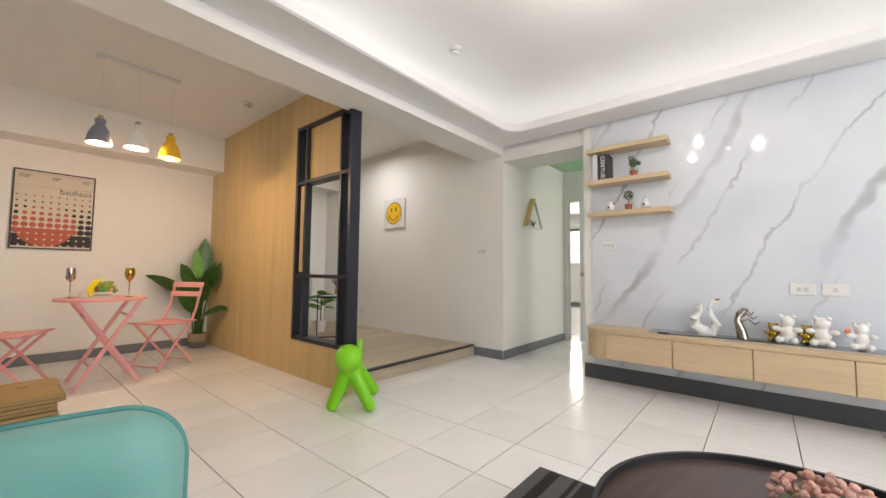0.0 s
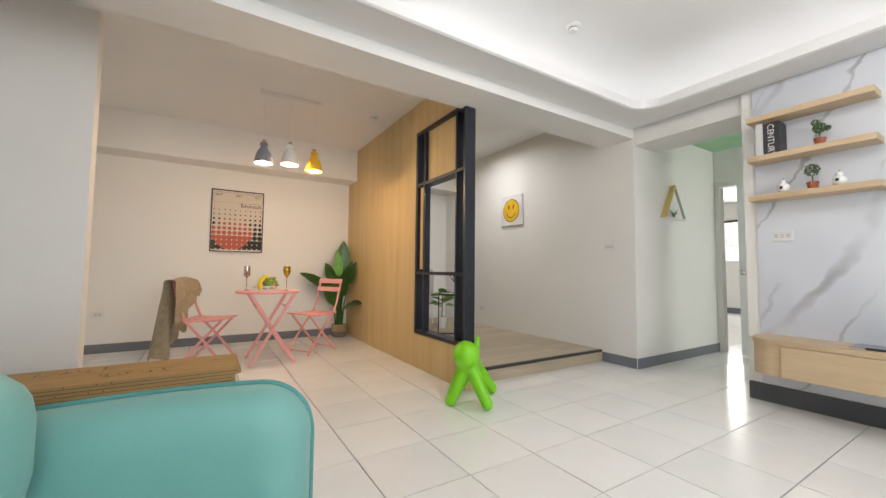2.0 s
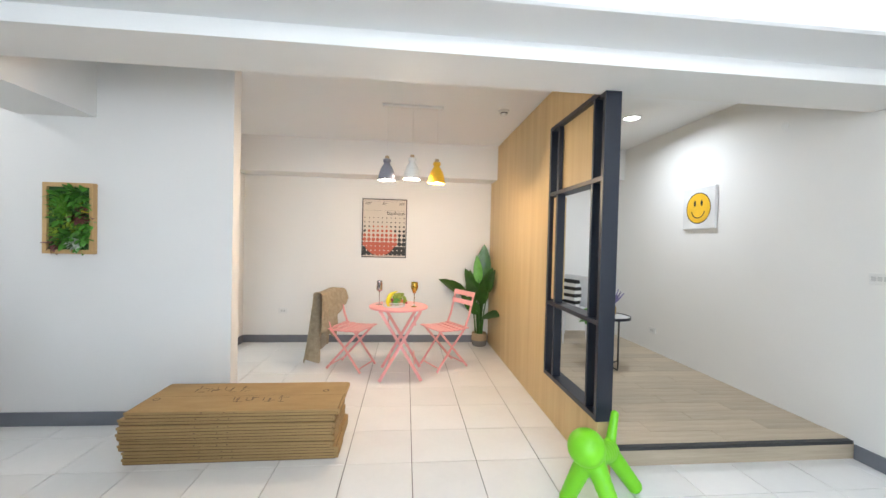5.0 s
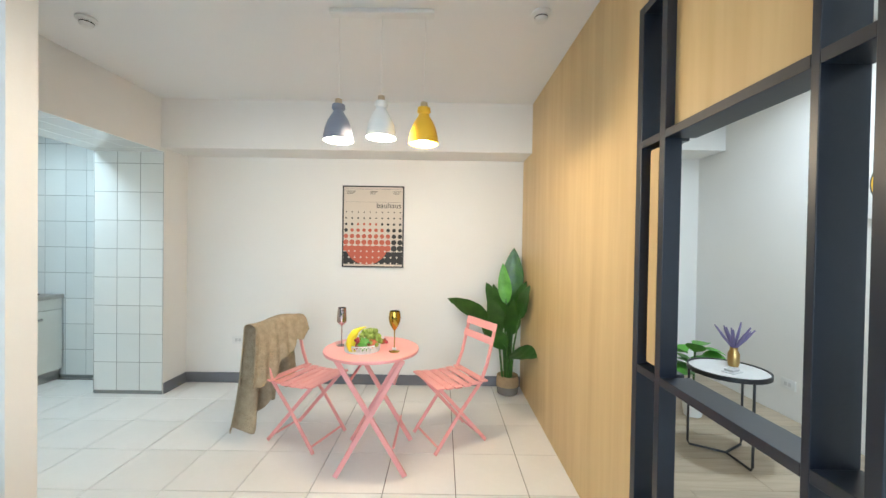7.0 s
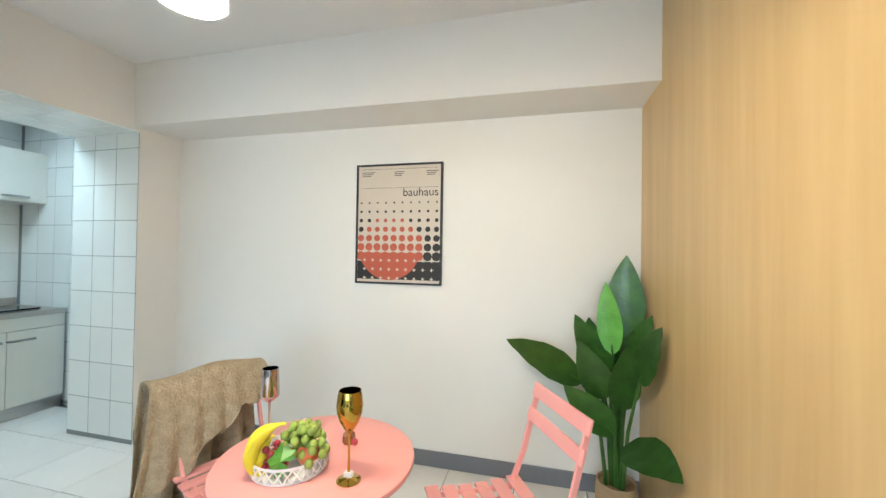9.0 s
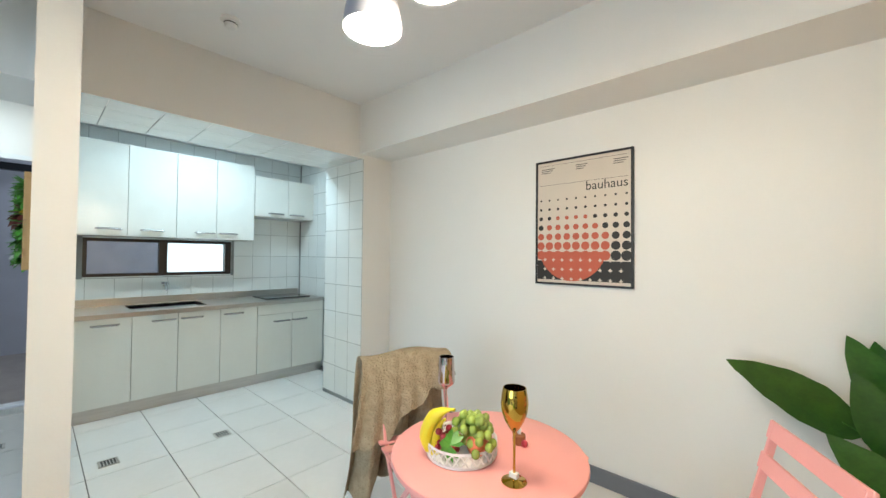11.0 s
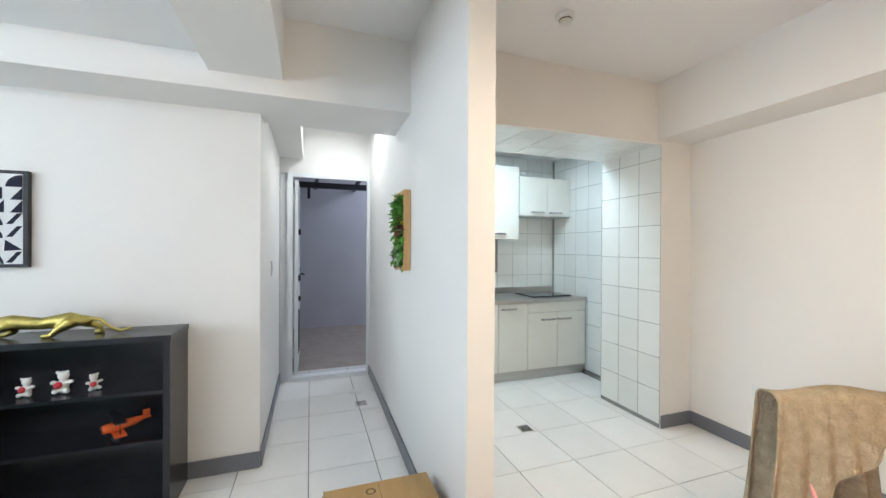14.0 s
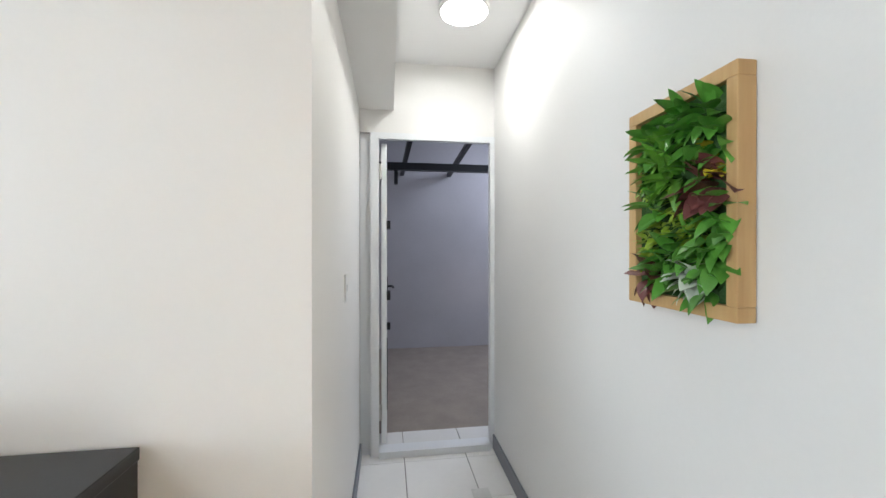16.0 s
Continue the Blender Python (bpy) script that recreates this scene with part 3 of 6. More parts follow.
# chandelier of the living room
ch_l = thing("chandelier", 1.6, 0.3, Z_LIV, 0, "lit ceiling chandelier with round glass bulbs", "chandelier")
part("ceiling_plate", lathe(bmesh.new(), [(0, 0.003), (0.11, 0.003), (0.11, -0.02), (0.09, -0.03), (0, -0.03)], 32), M_PLASTIC, ch_l, "white ceiling plate")
M_GLOBE = mat("lit_globe", (1, 1, 1), emit=(1, 0.98, 0.94), power=26, bump=0)
for k, rr in enumerate((0.42, 0.36, 0.42, 0.36, 0.42, 0.36)):
    c, q = rr * math.cos(radians(60 * k + 18)), rr * math.sin(radians(60 * k + 18))
    arm_ = part("arm", tube(bmesh.new(), [(0, 0, -0.025), (c * 0.5, q * 0.5, -0.05), (c, q, -0.09)], 0.008, 8), M_STEEL, ch_l)
    part("bulb", ball(bmesh.new(), (c, q, -0.13), 0.03 if k % 2 == 0 else 0.024), M_GLOBE, ch_l, "glowing white bulb")

# pendant
pend = thing("pendant_lamp", 0.69, 3.81, Z_DIN, 0, "three pendant lamps in grey, white and yellow on one rail", "pendant lamp")
part("rail", boxes((-0.28, -0.03, -0.025, 0.28, 0.03, -0.001), bev=0.004), M_PLASTIC, pend, "white ceiling rail")
M_BULB = mat("lit_bulb", (1, 1, 1), emit=(1, 0.84, 0.6), power=40, bump=0)
M_INNER = mat("white_shade_inside", (0.85, 0.83, 0.78), 0.5, bump=0)
for dx, dz, col, lb in ((-0.23, 0.0, (0.22, 0.23, 0.28), "slate grey bell shade"), (0.0, 0.02, (0.78, 0.78, 0.76), "white bell shade"), (0.23, -0.01, (0.8, 0.46, 0.03), "yellow bell shade")):
    mm = mat(lb.replace(" ", "_"), col, 0.4, var=0.02, bump=0)
    z = -0.47 + dz
    part("cord", tube(bmesh.new(), [(dx, 0, -0.02), (dx, 0, z)], 0.0018, 6), M_PLASTIC, pend)
    prof = [(0.006, z + 0.0), (0.018, z - 0.005), (0.02, z - 0.03)]
    cp = part("cap", lathe(bmesh.new(), prof, 20), mat("pale_wood_cap", (0.5, 0.38, 0.24), 0.5), pend, "pale wooden cap")
    sh = part("shade", lathe(bmesh.new(), [(0.02, z - 0.03), (0.034, z - 0.035), (0.036, z - 0.055), (0.026, z - 0.068), (0.034, z - 0.085), (0.056, z - 0.12), (0.071, z - 0.165), (0.079, z - 0.21), (0.081, z - 0.228), (0.077, z - 0.228), (0.068, z - 0.165), (0.053, z - 0.122), (0.03, z - 0.09)], 32), mm, pend, lb)
    part("bulb", ball(bmesh.new(), (0, 0, z - 0.185), 0.042, sz=0.9), M_BULB, pend, "glowing warm bulb").matrix_basis = pose(dx, 0, 0)
    sh.matrix_basis = cp.matrix_basis = pose(dx, 0, 0)

# ---- dining corner ----
M_PINK = mat("pink_powder_coat", (0.83, 0.38, 0.37), 0.38, var=0.03, fine=200, bump=0.02)


def folding_chair(x, y, rz, label):
    c = thing("folding_chair", x, y, 0, rz, label, "chair", "pink chairs at the table")
    w = 0.17
    for s in (-1, 1):
        bm = bmesh.new()
        pts = [(0.2, s * w, 0.006), (0.02, s * w, 0.24), (-0.15, s * w, 0.43), (-0.2, s * w, 0.55), (-0.27, s * w, 0.82)]
        for a, b in zip(pts, pts[1:]):
            bar(bm, a, b, 0.012, 0.024)
        part("back_leg", bm, M_PINK, c, smooth=False)
        part("front_leg", bar(bmesh.new(), (-0.21, s * (w - 0.02), 0.008), (0.16, s * (w - 0.02), 0.425), 0.012, 0.024), M_PINK, c, smooth=False)
        part("seat_rail", bar(bmesh.new(), (-0.17, s * (w - 0.01), 0.425), (0.18, s * (w - 0.01), 0.435), 0.01, 0.02), M_PINK, c, smooth=False)
    for x0 in (0.17, -0.17):
        part("stretcher", bar(bmesh.new(), (x0, -w, 0.04 + (0.01 if x0 < 0 else 0)), (x0, w, 0.04 + (0.01 if x0 < 0 else 0)), 0.012, 0.012), M_PINK, c, smooth=False)
    for k in range(6):
        xx = 0.175 - k * 0.068
        dip = 0.012 * math.sin(math.pi * k / 5)
        part("seat_slat", boxes((xx - 0.027, -0.2, 0.437 - dip, xx + 0.027, 0.2, 0.449 - dip), bev=0.004), M_PINK, c, smooth=False)
    for z, h in ((0.8, 0.028), (0.705, 0.026)):
        x0 = -0.2 - (z - 0.55) * 0.26
        bm = boxes((-0.006, -0.19, -h, 0.006, 0.19, h), bev=0.004)
        bm.transform(pose(x0 + 0.005, 0, z, 0, -14, 0))
        part("back_slat", bm, M_PINK, c, smooth=False)
    return c


folding_chair(1.1, 4.46, 208, "pink metal folding chair with slatted seat beside the plant")
folding_chair(0.09, 4.44, -22, "pink metal folding chair draped with a beige blanket")
TX, TY, TZ = 0.59, 4.175, 0.72
t = thing("folding_table", TX, TY, 0, 0, "round pink metal folding bistro table", "table")
part("tabletop", lathe(bmesh.new(), [(0, TZ), (0.29, TZ), (0.298, TZ - 0.004), (0.3, TZ - 0.012), (0.296, TZ - 0.022), (0.286, TZ - 0.022), (0.284, TZ - 0.014), (0, TZ - 0.014)], 64), M_PINK, t)
for s in (-0.2, 0.22):
    for a in (-1, 1):
        q = s + a * 0.008
        part("leg", bar(bmesh.new(), (a * 0.205 + 0.035, q, 0.008), (-a * 0.2 + 0.02, q, TZ - 0.02), 0.014, 0.03), M_PINK, t, smooth=False)
for x0, z in ((0.15, 0.18), (-0.1, 0.18), (0.15, 0.56), (-0.12, 0.56)):
    part("stretcher", bar(bmesh.new(), (x0 + 0.02, -0.2, z), (x0 + 0.02, 0.22, z), 0.014, 0.014), M_PINK, t, smooth=False)

# blanket over a chair back
M_BLANKET = mat("beige_knit", (0.43, 0.36, 0.255), 0.95, scale=26, fine=95, bump=1.0, color2=(0.31, 0.255, 0.175), spec=0.1)
bm = bmesh.new()
NU, NV = 34, 40
uvl = {}
for i in range(NU + 1):
    for j in range(NV + 1):
        u, v = i / NU - 0.5, j / NV
        side, near = -0.27, 0.5 - u
        s = (v - 0.64) * 1.25
        drop = max(0.0, abs(s) - 0.05)
        yy = u * 0.47 - 0.035 + 0.012 * math.sin(v * 9)
        top = 0.842 + 0.012 * math.sin(u * 7 + 1)
        if drop == 0:
            xx, zz = side + s, top - 6 * s * s
        elif s > 0:
            drop = min(drop, 0.12 + 0.36 * near ** 1.3 + 0.02 * math.sin(u * 23))
            fold = 0.1 * drop * math.sin(u * 19 + 2)
            xx, zz = side + 0.055 + 0.16 * drop * (1 - near) + abs(fold), top - 0.015 - drop
            yy -= 0.16 * drop * near ** 2
        else:
            drop = min(drop, 0.44 + 0.3 * near + 0.035 * math.sin(u * 31))
            fold = 0.11 * drop * math.sin(u * 22 + 1.2 + drop * 2) + 0.03 * drop * math.sin(u * 47)
            xx, zz = side - 0.05 - 0.02 * drop + fold, top - 0.015 - drop
            yy -= 0.08 * drop * near ** 1.5
        uvl[i, j] = bm.verts.new((xx + 0.02, yy, max(zz, 0.04)))
for i in range(NU):
    for j in range(NV):
        bm.faces.new((uvl[i, j], uvl[i + 1, j], uvl[i + 1, j + 1], uvl[i, j + 1]))
bmesh.ops.remove_doubles(bm, verts=bm.verts[:], dist=0.0005)
bl = solo("blanket", bm, M_BLANKET, "beige knitted blanket hung over the pink chair back", "blanket", at=pose(0.09, 4.44, 0, 0, 0, -22))
sm = bl.modifiers.new("thick", "SOLIDIFY")
sm.thickness = 0.008
bl.modifiers.new("soft", "SUBSURF").levels = 1

# fruit, glasses
M_WHITEMET = mat("white_metal_tray", (0.8, 0.8, 0.8), 0.35, bump=0)
BX, BY = 0.545, 4.1
tray = thing("fruit_tray", BX, BY, TZ, 0, "round white pierced metal tray on the table", "tray")
part("base", lathe(bmesh.new(), [(0, 0.012), (0.1, 0.012), (0.106, 0.008), (0.106, 0.002), (0, 0.002)], 40), M_WHITEMET, tray)
part("rim", lathe(bmesh.new(), [(0.106, 0.048), (0.109, 0.05), (0.109, 0.042), (0.106, 0.042), (0.106, 0.048)], 40), M_WHITEMET, tray)
bm = bmesh.new()
for k in range(28):
    a0 = 2 * math.pi * k / 28
    for s in (-1, 1):
        p = [(0.1075 * math.cos(a0 + s * q * 0.22), 0.1075 * math.sin(a0 + s * q * 0.22), 0.008 + q * 0.035) for q in (0, 0.33, 0.66, 1)]
        tube(bm, p, 0.0022, 5, cap=False)
part("lattice", bm, M_WHITEMET, tray, "pierced white side")
M_BANANA = mat("yellow_banana", (0.85, 0.72, 0.02), 0.4, var=0.05, bump=0.02)
M_GRAPE = mat("green_grape", (0.32, 0.42, 0.08), 0.25, var=0.1, bump=0, random_tone=0.2)
M_RED = mat("red_grape", (0.35, 0.03, 0.05), 0.3, bump=0, random_tone=0.2)
M_LEAF = mat("plant_leaf", (0.05, 0.135, 0.02), 0.28, scale=12, fine=80, bump=0.08, color2=(0.022, 0.075, 0.012), random_tone=0.25)
M_LEAFB = mat("bright_leaf", (0.13, 0.36, 0.05), 0.4, scale=12, fine=80, bump=0.08, color2=(0.08, 0.25, 0.03), random_tone=0.25)


def crescent(radius, span, thick, n=14, sides=9):
    """A banana bent in the xz plane, from its blunt end round to its stalk."""
    bm = bmesh.new()
    rings = []
    for i in range(n + 1):
        q = i / n
        a = radians(200 - span * q)
        c, d = Vector((radius * math.cos(a), 0, radius * math.sin(a))), Vector((math.cos(a), 0, math.sin(a)))
        r = thick * (min(1, 0.35 + 3.2 * q) if q < 0.5 else max(0.22, min(1, (1.0 - q) * 2.6)))
        rings.append([bm.verts.new(c + (d * math.cos(2 * math.pi * k / sides) + Vector((0, 1, 0)) * math.sin(2 * math.pi * k / sides)) * r) for k in range(sides)])
    for q, w in zip(rings, rings[1:]):
        for k in range(sides):
            bm.faces.new((q[k], q[(k + 1) % sides], w[(k + 1) % sides], w[k]))
    bm.faces.new(rings[0][::-1])
    bm.faces.new(rings[-1])
    return bm


solo("banana", crescent(0.105, 105, 0.021), M_BANANA, "yellow banana standing up in the white tray", "fruit", at=pose(BX + 0.045, BY - 0.072, TZ + 0.056, 0, 0, 12))
solo("banana", crescent(0.1, 85, 0.02), M_BANANA, "yellow banana lying behind the first in the tray", "fruit", at=pose(BX + 0.045, BY - 0.035, TZ + 0.038, 0, -14, 22))
gr = thing("grape_bunch", BX + 0.035, BY + 0.0, TZ + 0.012, 0, "bunch of green grapes in the white tray", "fruit")
rg = random.Random(3)
gm = mesh_of("grape", ball(bmesh.new(), (0, 0, 0), 0.0125, sz=1.1, u=10, v=8), M_GRAPE, True)
for k in range(76):
    a, rr, h = rg.uniform(0, 6.28), rg.uniform(0.0, 0.07), rg.uniform(0.03, 0.115)
    rr *= 1.2 - h * 5
    o = new("grape", gm)
    o.parent = gr
    o.matrix_basis = pose(0.012 + rr * math.cos(a) * 1.2, rr * math.sin(a), h)
rb = thing("grape_bunch", BX - 0.015, BY - 0.06, TZ + 0.012, 0, "bunch of dark red grapes in the white tray", "fruit")
rm = mesh_of("grape", ball(bmesh.new(), (0, 0, 0), 0.0105, u=10, v=8), M_RED, True)
for k in range(22):
    o = new("grape", rm)
    o.parent = rb
    o.matrix_basis = pose(rg.uniform(-0.015, 0.03), rg.uniform(-0.02, 0.04), rg.uniform(0.012, 0.07))
bm = bmesh.new()
ball(bm, (0, 0, 0.034), 0.034)
solo("apple", bm, mat("orange_apple", (0.7, 0.22, 0.08), 0.4, color2=(0.6, 0.12, 0.05)), "orange red apple in the white tray", "fruit", at=pose(BX + 0.062, BY + 0.0, TZ + 0.013))


def leaf_mesh(name, length, width, material, curl=0.25, fold=0.18, n=8, tip=1.0):
    """A leaf along +x from its stem, its upper side up."""
    bm = bmesh.new()
    rows = []
    for i in range(n + 1):
        q = i / n
        w = width / 2 * (math.sin(math.pi * min(1, q ** 0.75)) ** 0.8 if 0 < q < 1 else 0.02)
        z = -curl * length * q * q
        rows.append([bm.verts.new((q * length, s * w, z + abs(s) * fold * w + 0.004 * math.sin(q * 25) * abs(s))) for s in (-1, -0.5, 0, 0.5, 1)])
    for a, b in zip(rows, rows[1:]):
        for k in range(4):
            bm.faces.new((a[k], a[k + 1], b[k + 1], b[k]))
    me = mesh_of(name, bm, material, True)
    return me


def leaf_at(parent, me, base, tipp, roll=0, name="leaf", face=None):
    base, tipp = Vector(base), Vector(tipp)
    d = (tipp - base).normalized()
    q = d.to_track_quat("X", "Z").to_matrix().to_4x4()
    if face:
        side = Vector(face).cross(d).normalized()
        q = Matrix((d, side, d.cross(side))).transposed().to_4x4()
    o = new(name, me)
    o.parent = parent
    o.matrix_basis = Matrix.Translation(base) @ q @ Matrix.Rotation(radians(roll), 4, "X")
    return o


bm = bmesh.new()
hub = bm.verts.new((0, 0, 0.008))
edge = [bm.verts.new((q * math.cos(radians(20 + 320 * k / 20)), q * math.sin(radians(20 + 320 * k / 20)), -0.01 * (k % 2) - 0.006)) for k, q in enumerate([0.02, 0.034, 0.028, 0.042, 0.03, 0.046, 0.036, 0.05, 0.038, 0.054, 0.04, 0.054, 0.038, 0.05, 0.036, 0.046, 0.03, 0.042, 0.028, 0.034, 0.02])]
for p, q in zip(edge, edge[1:]):
    bm.faces.new((hub, p, q))
solo("vine_leaf", bm, M_LEAFB, "green lobed grape leaf resting on the fruit", "leaf", at=pose(BX + 0.035, BY - 0.085, TZ + 0.062, 62, 10, 0))
M_GOLD = mat("gold_mirror_glass", (0.55, 0.36, 0.06), 0.06, 1.0, var=0.05, bump=0)
M_ROSE = mat("silver_rose_mirror_glass", (0.62, 0.52, 0.5), 0.06, 1.0, var=0.05, bump=0)


def goblet(x, y, material, label, prof):
    g = thing("wine_glass", x, y, TZ, 0, label, "wine glass", "metallic wine glasses")
    part("foot", lathe(bmesh.new(), [(0, 0.001), (0.033, 0.001), (0.034, 0.003), (0.01, 0.008), (0.004, 0.014)], 28), material, g)
    part("stem", lathe(bmesh.new(), [(0.004, 0.013), (0.0033, 0.05), (0.0036, 0.12), (0.006, 0.135)], 16), material, g)
    part("bowl", lathe(bmesh.new(), prof + [(r - 0.0015, z) for r, z in prof[::-1][:-1]], 32), material, g)
    return g


gg = goblet(0.745, 4.08, M_GOLD, "gold mirrored tulip wine glass on the table", [(0.005, 0.132), (0.014, 0.143), (0.027, 0.165), (0.035, 0.19), (0.037, 0.21), (0.034, 0.235), (0.031, 0.25)])
part("tag", boxes((-0.012, -0.008, 0.012, 0.012, 0.008, 0.026), bev=0.002), M_PLASTIC, gg, "white paper tag on the foot", smooth=False)
goblet(0.39, 4.2, M_ROSE, "silver and rose mirrored wine glass on the table", [(0.005, 0.132), (0.015, 0.14), (0.029, 0.152), (0.031, 0.16), (0.027, 0.245)])
bm = bmesh.new()
lathe(bm, [(0, 0.001), (0.018, 0.001), (0.021, 0.01), (0.02, 0.03), (0, 0.032)], 20)
lj = thing("candle_jar", 0.645, 4.27, TZ, 0, "small brown candle jar beside red berries", "jar")
part("jar", bm, mat("amber_brown_glass", (0.3, 0.12, 0.05), 0.2), lj)
part("berry", ball(bmesh.new(), (0.026, -0.01, 0.012), 0.011), M_RED, lj)
part("flame_tip", lathe(bmesh.new(), [(0.005, 0.032), (0.008, 0.045), (0.0, 0.062)], 12), M_PLASTIC, lj)

# tall plant
pl = thing("potted_plant", 1.66, 5.29, 0, 0, "tall green paddle leaved plant in a tan and grey pot", "plant")
part("pot", lathe(bmesh.new(), [(0, 0.002), (0.085, 0.002), (0.095, 0.01), (0.103, 0.075), (0.104, 0.08)], 32), mat("grey_cement_pot", (0.2, 0.18, 0.16), 0.9, bump=0.2), pl, "grey lower pot")
part("pot_band", lathe(bmesh.new(), [(0.104, 0.08), (0.103, 0.13), (0.098, 0.175), (0.09, 0.175), (0.09, 0.15), (0, 0.15)], 32), mat("tan_woven_pot", (0.42, 0.3, 0.17), 0.9, scale=40, bump=0.3), pl, "tan woven upper pot")
big, mid_ = leaf_mesh("leaf", 0.46, 0.2, M_LEAF, 0.06, 0.15, 12), leaf_mesh("leaf", 0.36, 0.16, M_LEAF, 0.06, 0.15, 12)
bri = leaf_mesh("leaf", 0.38, 0.125, M_LEAFB, 0.05, 0.2, 12)
for base, tipp, me, face in (((0.03, 0.02, 0.9), (0.04, 0.0, 1.34), big, (-0.2, -1, 0)), ((-0.03, -0.04, 0.84), (-0.07, -0.05, 1.2), bri, (-0.3, -1, 0)), ((-0.04, 0.02, 0.72), (-0.24, -0.02, 1.06), mid_, (-0.5, -1, 0)), ((-0.17, -0.02, 0.68), (-0.58, -0.1, 0.92), big, (-0.3, -0.6, 0.8)), ((0.05, -0.02, 0.72), (0.12, -0.1, 1.05), mid_, (-0.9, -0.6, 0)), ((0.04, 0.04, 0.62), (0.06, -0.06, 1.0), mid_, (-0.6, -1, 0)), ((-0.02, -0.06, 0.44), (-0.35, -0.16, 0.76), mid_, (-0.2, -0.8, 0.3)), ((-0.06, -0.02, 0.6), (-0.2, -0.12, 0.9), mid_, (-0.2, -1, 0.2)), ((0.02, -0.03, 0.55), (0.02, -0.12, 0.85), mid_, (0.1, -1, 0.2)), ((-0.08, 0.03, 0.66), (-0.13, 0.06, 1.0), mid_, (0.2, -1, 0)), ((0.07, -0.15, 0.74), (0.1, -0.36, 1.08), mid_, (-1, -0.5, 0.1)), ((0.02, 0.05, 0.86), (0.1, 0.08, 1.22), mid_, (-0.4, -1, 0)), ((0.03, -0.1, 0.42), (0.1, -0.46, 0.5), big, (-0.5, -0.3, 0.9))):
    leaf_at(pl, me, base, tipp, face=face)
    b = Vector(base)
    part("stem", tube(bmesh.new(), [(b.x * 0.3, b.y * 0.3, 0.15), (b.x * 0.5, b.y * 0.6, 0.15 + (b.z - 0.15) * 0.55), b, b + (Vector(tipp) - b) * 0.15], [0.011, 0.009, 0.006, 0.003], 7), M_LEAF, pl)

# poster
M_PAPER = mat("cream_poster_paper", (0.62, 0.55, 0.47), 0.6, var=0.02, bump=0.0)
M_INK, M_RUST = mat("black_ink", (0.02, 0.02, 0.02), 0.6, bump=0), mat("rust_red_ink", (0.5, 0.11, 0.06), 0.6, bump=0)
po = thing("framed_poster", 0.355, 5.459, 1.15, 0, "black framed poster of black and rust dots, lettered bauhaus", "poster")
W2, HP = 0.298, 0.79
for r in ((-W2, -0.025, 0, W2, -0.001, 0.012), (-W2, -0.025, HP - 0.012, W2, -0.001, HP), (-W2, -0.025, 0.012, -W2 + 0.012, -0.001, HP - 0.012), (W2 - 0.012, -0.025, 0.012, W2, -0.001, HP - 0.012)):
    part("frame", boxes(r, bev=0.0015), M_BLACK, po, smooth=False)
part("paper", boxes((-W2 + 0.011, -0.016, 0.011, W2 - 0.011, -0.003, HP - 0.011)), M_PAPER, po, smooth=False)


def disc(bm, cx, cz, r, y, n=20, keep=None):
    vs = [bm.verts.new((cx + r * math.cos(2 * math.pi * k / n), y, cz + r * math.sin(2 * math.pi * k / n))) for k in range(n)]
    bm.faces.new(vs)


rd = bmesh.new()
cols, top = 10, 0.535
dots = {}
for i in range(cols):
    for j in range(7):
        cx, cz = -0.262 + i * 0.0582, top - j * 0.0585
        r = (0.0065, 0.0085, 0.0125, 0.0175, 0.0215, 0.0255, 0.029)[j]
        red = math.hypot(cx + 0.06, cz - 0.24) < 0.215 and j > 1
        if (j, red) not in dots:
            q = bmesh.new()
            disc(q, 0, 0, r, 0)
            dots[j, red] = mesh_of("dot", q, M_RUST if red else M_INK)
        o = new("dot", dots[j, red])
        o.parent = po
        o.matrix_basis = pose(cx, -0.0165, cz)
half = [(0.215 * math.cos(radians(a)) - 0.06, 0.24 + 0.215 * math.sin(radians(a))) for a in range(180, 361, 6)]
half = [(max(x, -0.285), max(z, 0.016)) for x, z in half]
f = rd.faces.new([rd.verts.new((x, -0.0170, z)) for x, z in [(-0.275, 0.205)] + [(x, min(z, 0.205)) for x, z in half][1:-1] + [(0.155, 0.205)]])
bk2 = bmesh.new()
bk2.faces.new([bk2.verts.new((x, -0.0166, z)) for x, z in ((-0.285, 0.03), (0.285, 0.03), (0.285, 0.15), (-0.285, 0.15))])
star = bmesh.new()
star.faces.new([star.verts.new((q * math.cos(radians(a)), 0, q * math.sin(radians(a)))) for a, q in ((0, 0.013), (45, 0.0065), (90, 0.013), (135, 0.0065), (180, 0.013), (225, 0.0065), (270, 0.013), (315, 0.0065))])
star = mesh_of("star", star, M_PAPER)
for i in range(cols - 1):
    for j in range(3):
        o = new("star", star)
        o.parent = po
        o.matrix_basis = pose(-0.233 + i * 0.0582, -0.0176, 0.155 - j * 0.0585)
part("black_field", bk2, M_INK, po, smooth=False)
part("rust_disc", rd, M_RUST, po, smooth=False)
lettering("title", "bauhaus", 0.075, pose(0.272, -0.0165, 0.577, 90, 0, 0), M_INK, po, align="RIGHT")
bm = bmesh.new()
for x0, w in ((-0.26, 0.09), (-0.03, 0.07), (0.19, 0.08)):
    for k in range(3):
        box(bm, x0, -0.0172, 0.735 - k * 0.012, x0 + w * (1 - 0.15 * k), -0.016, 0.739 - k * 0.012)
box(bm, -0.27, -0.0172, 0.757, 0.27, -0.016, 0.7585)
box(bm, -0.27, -0.0172, 0.632, 0.27, -0.016, 0.6335)
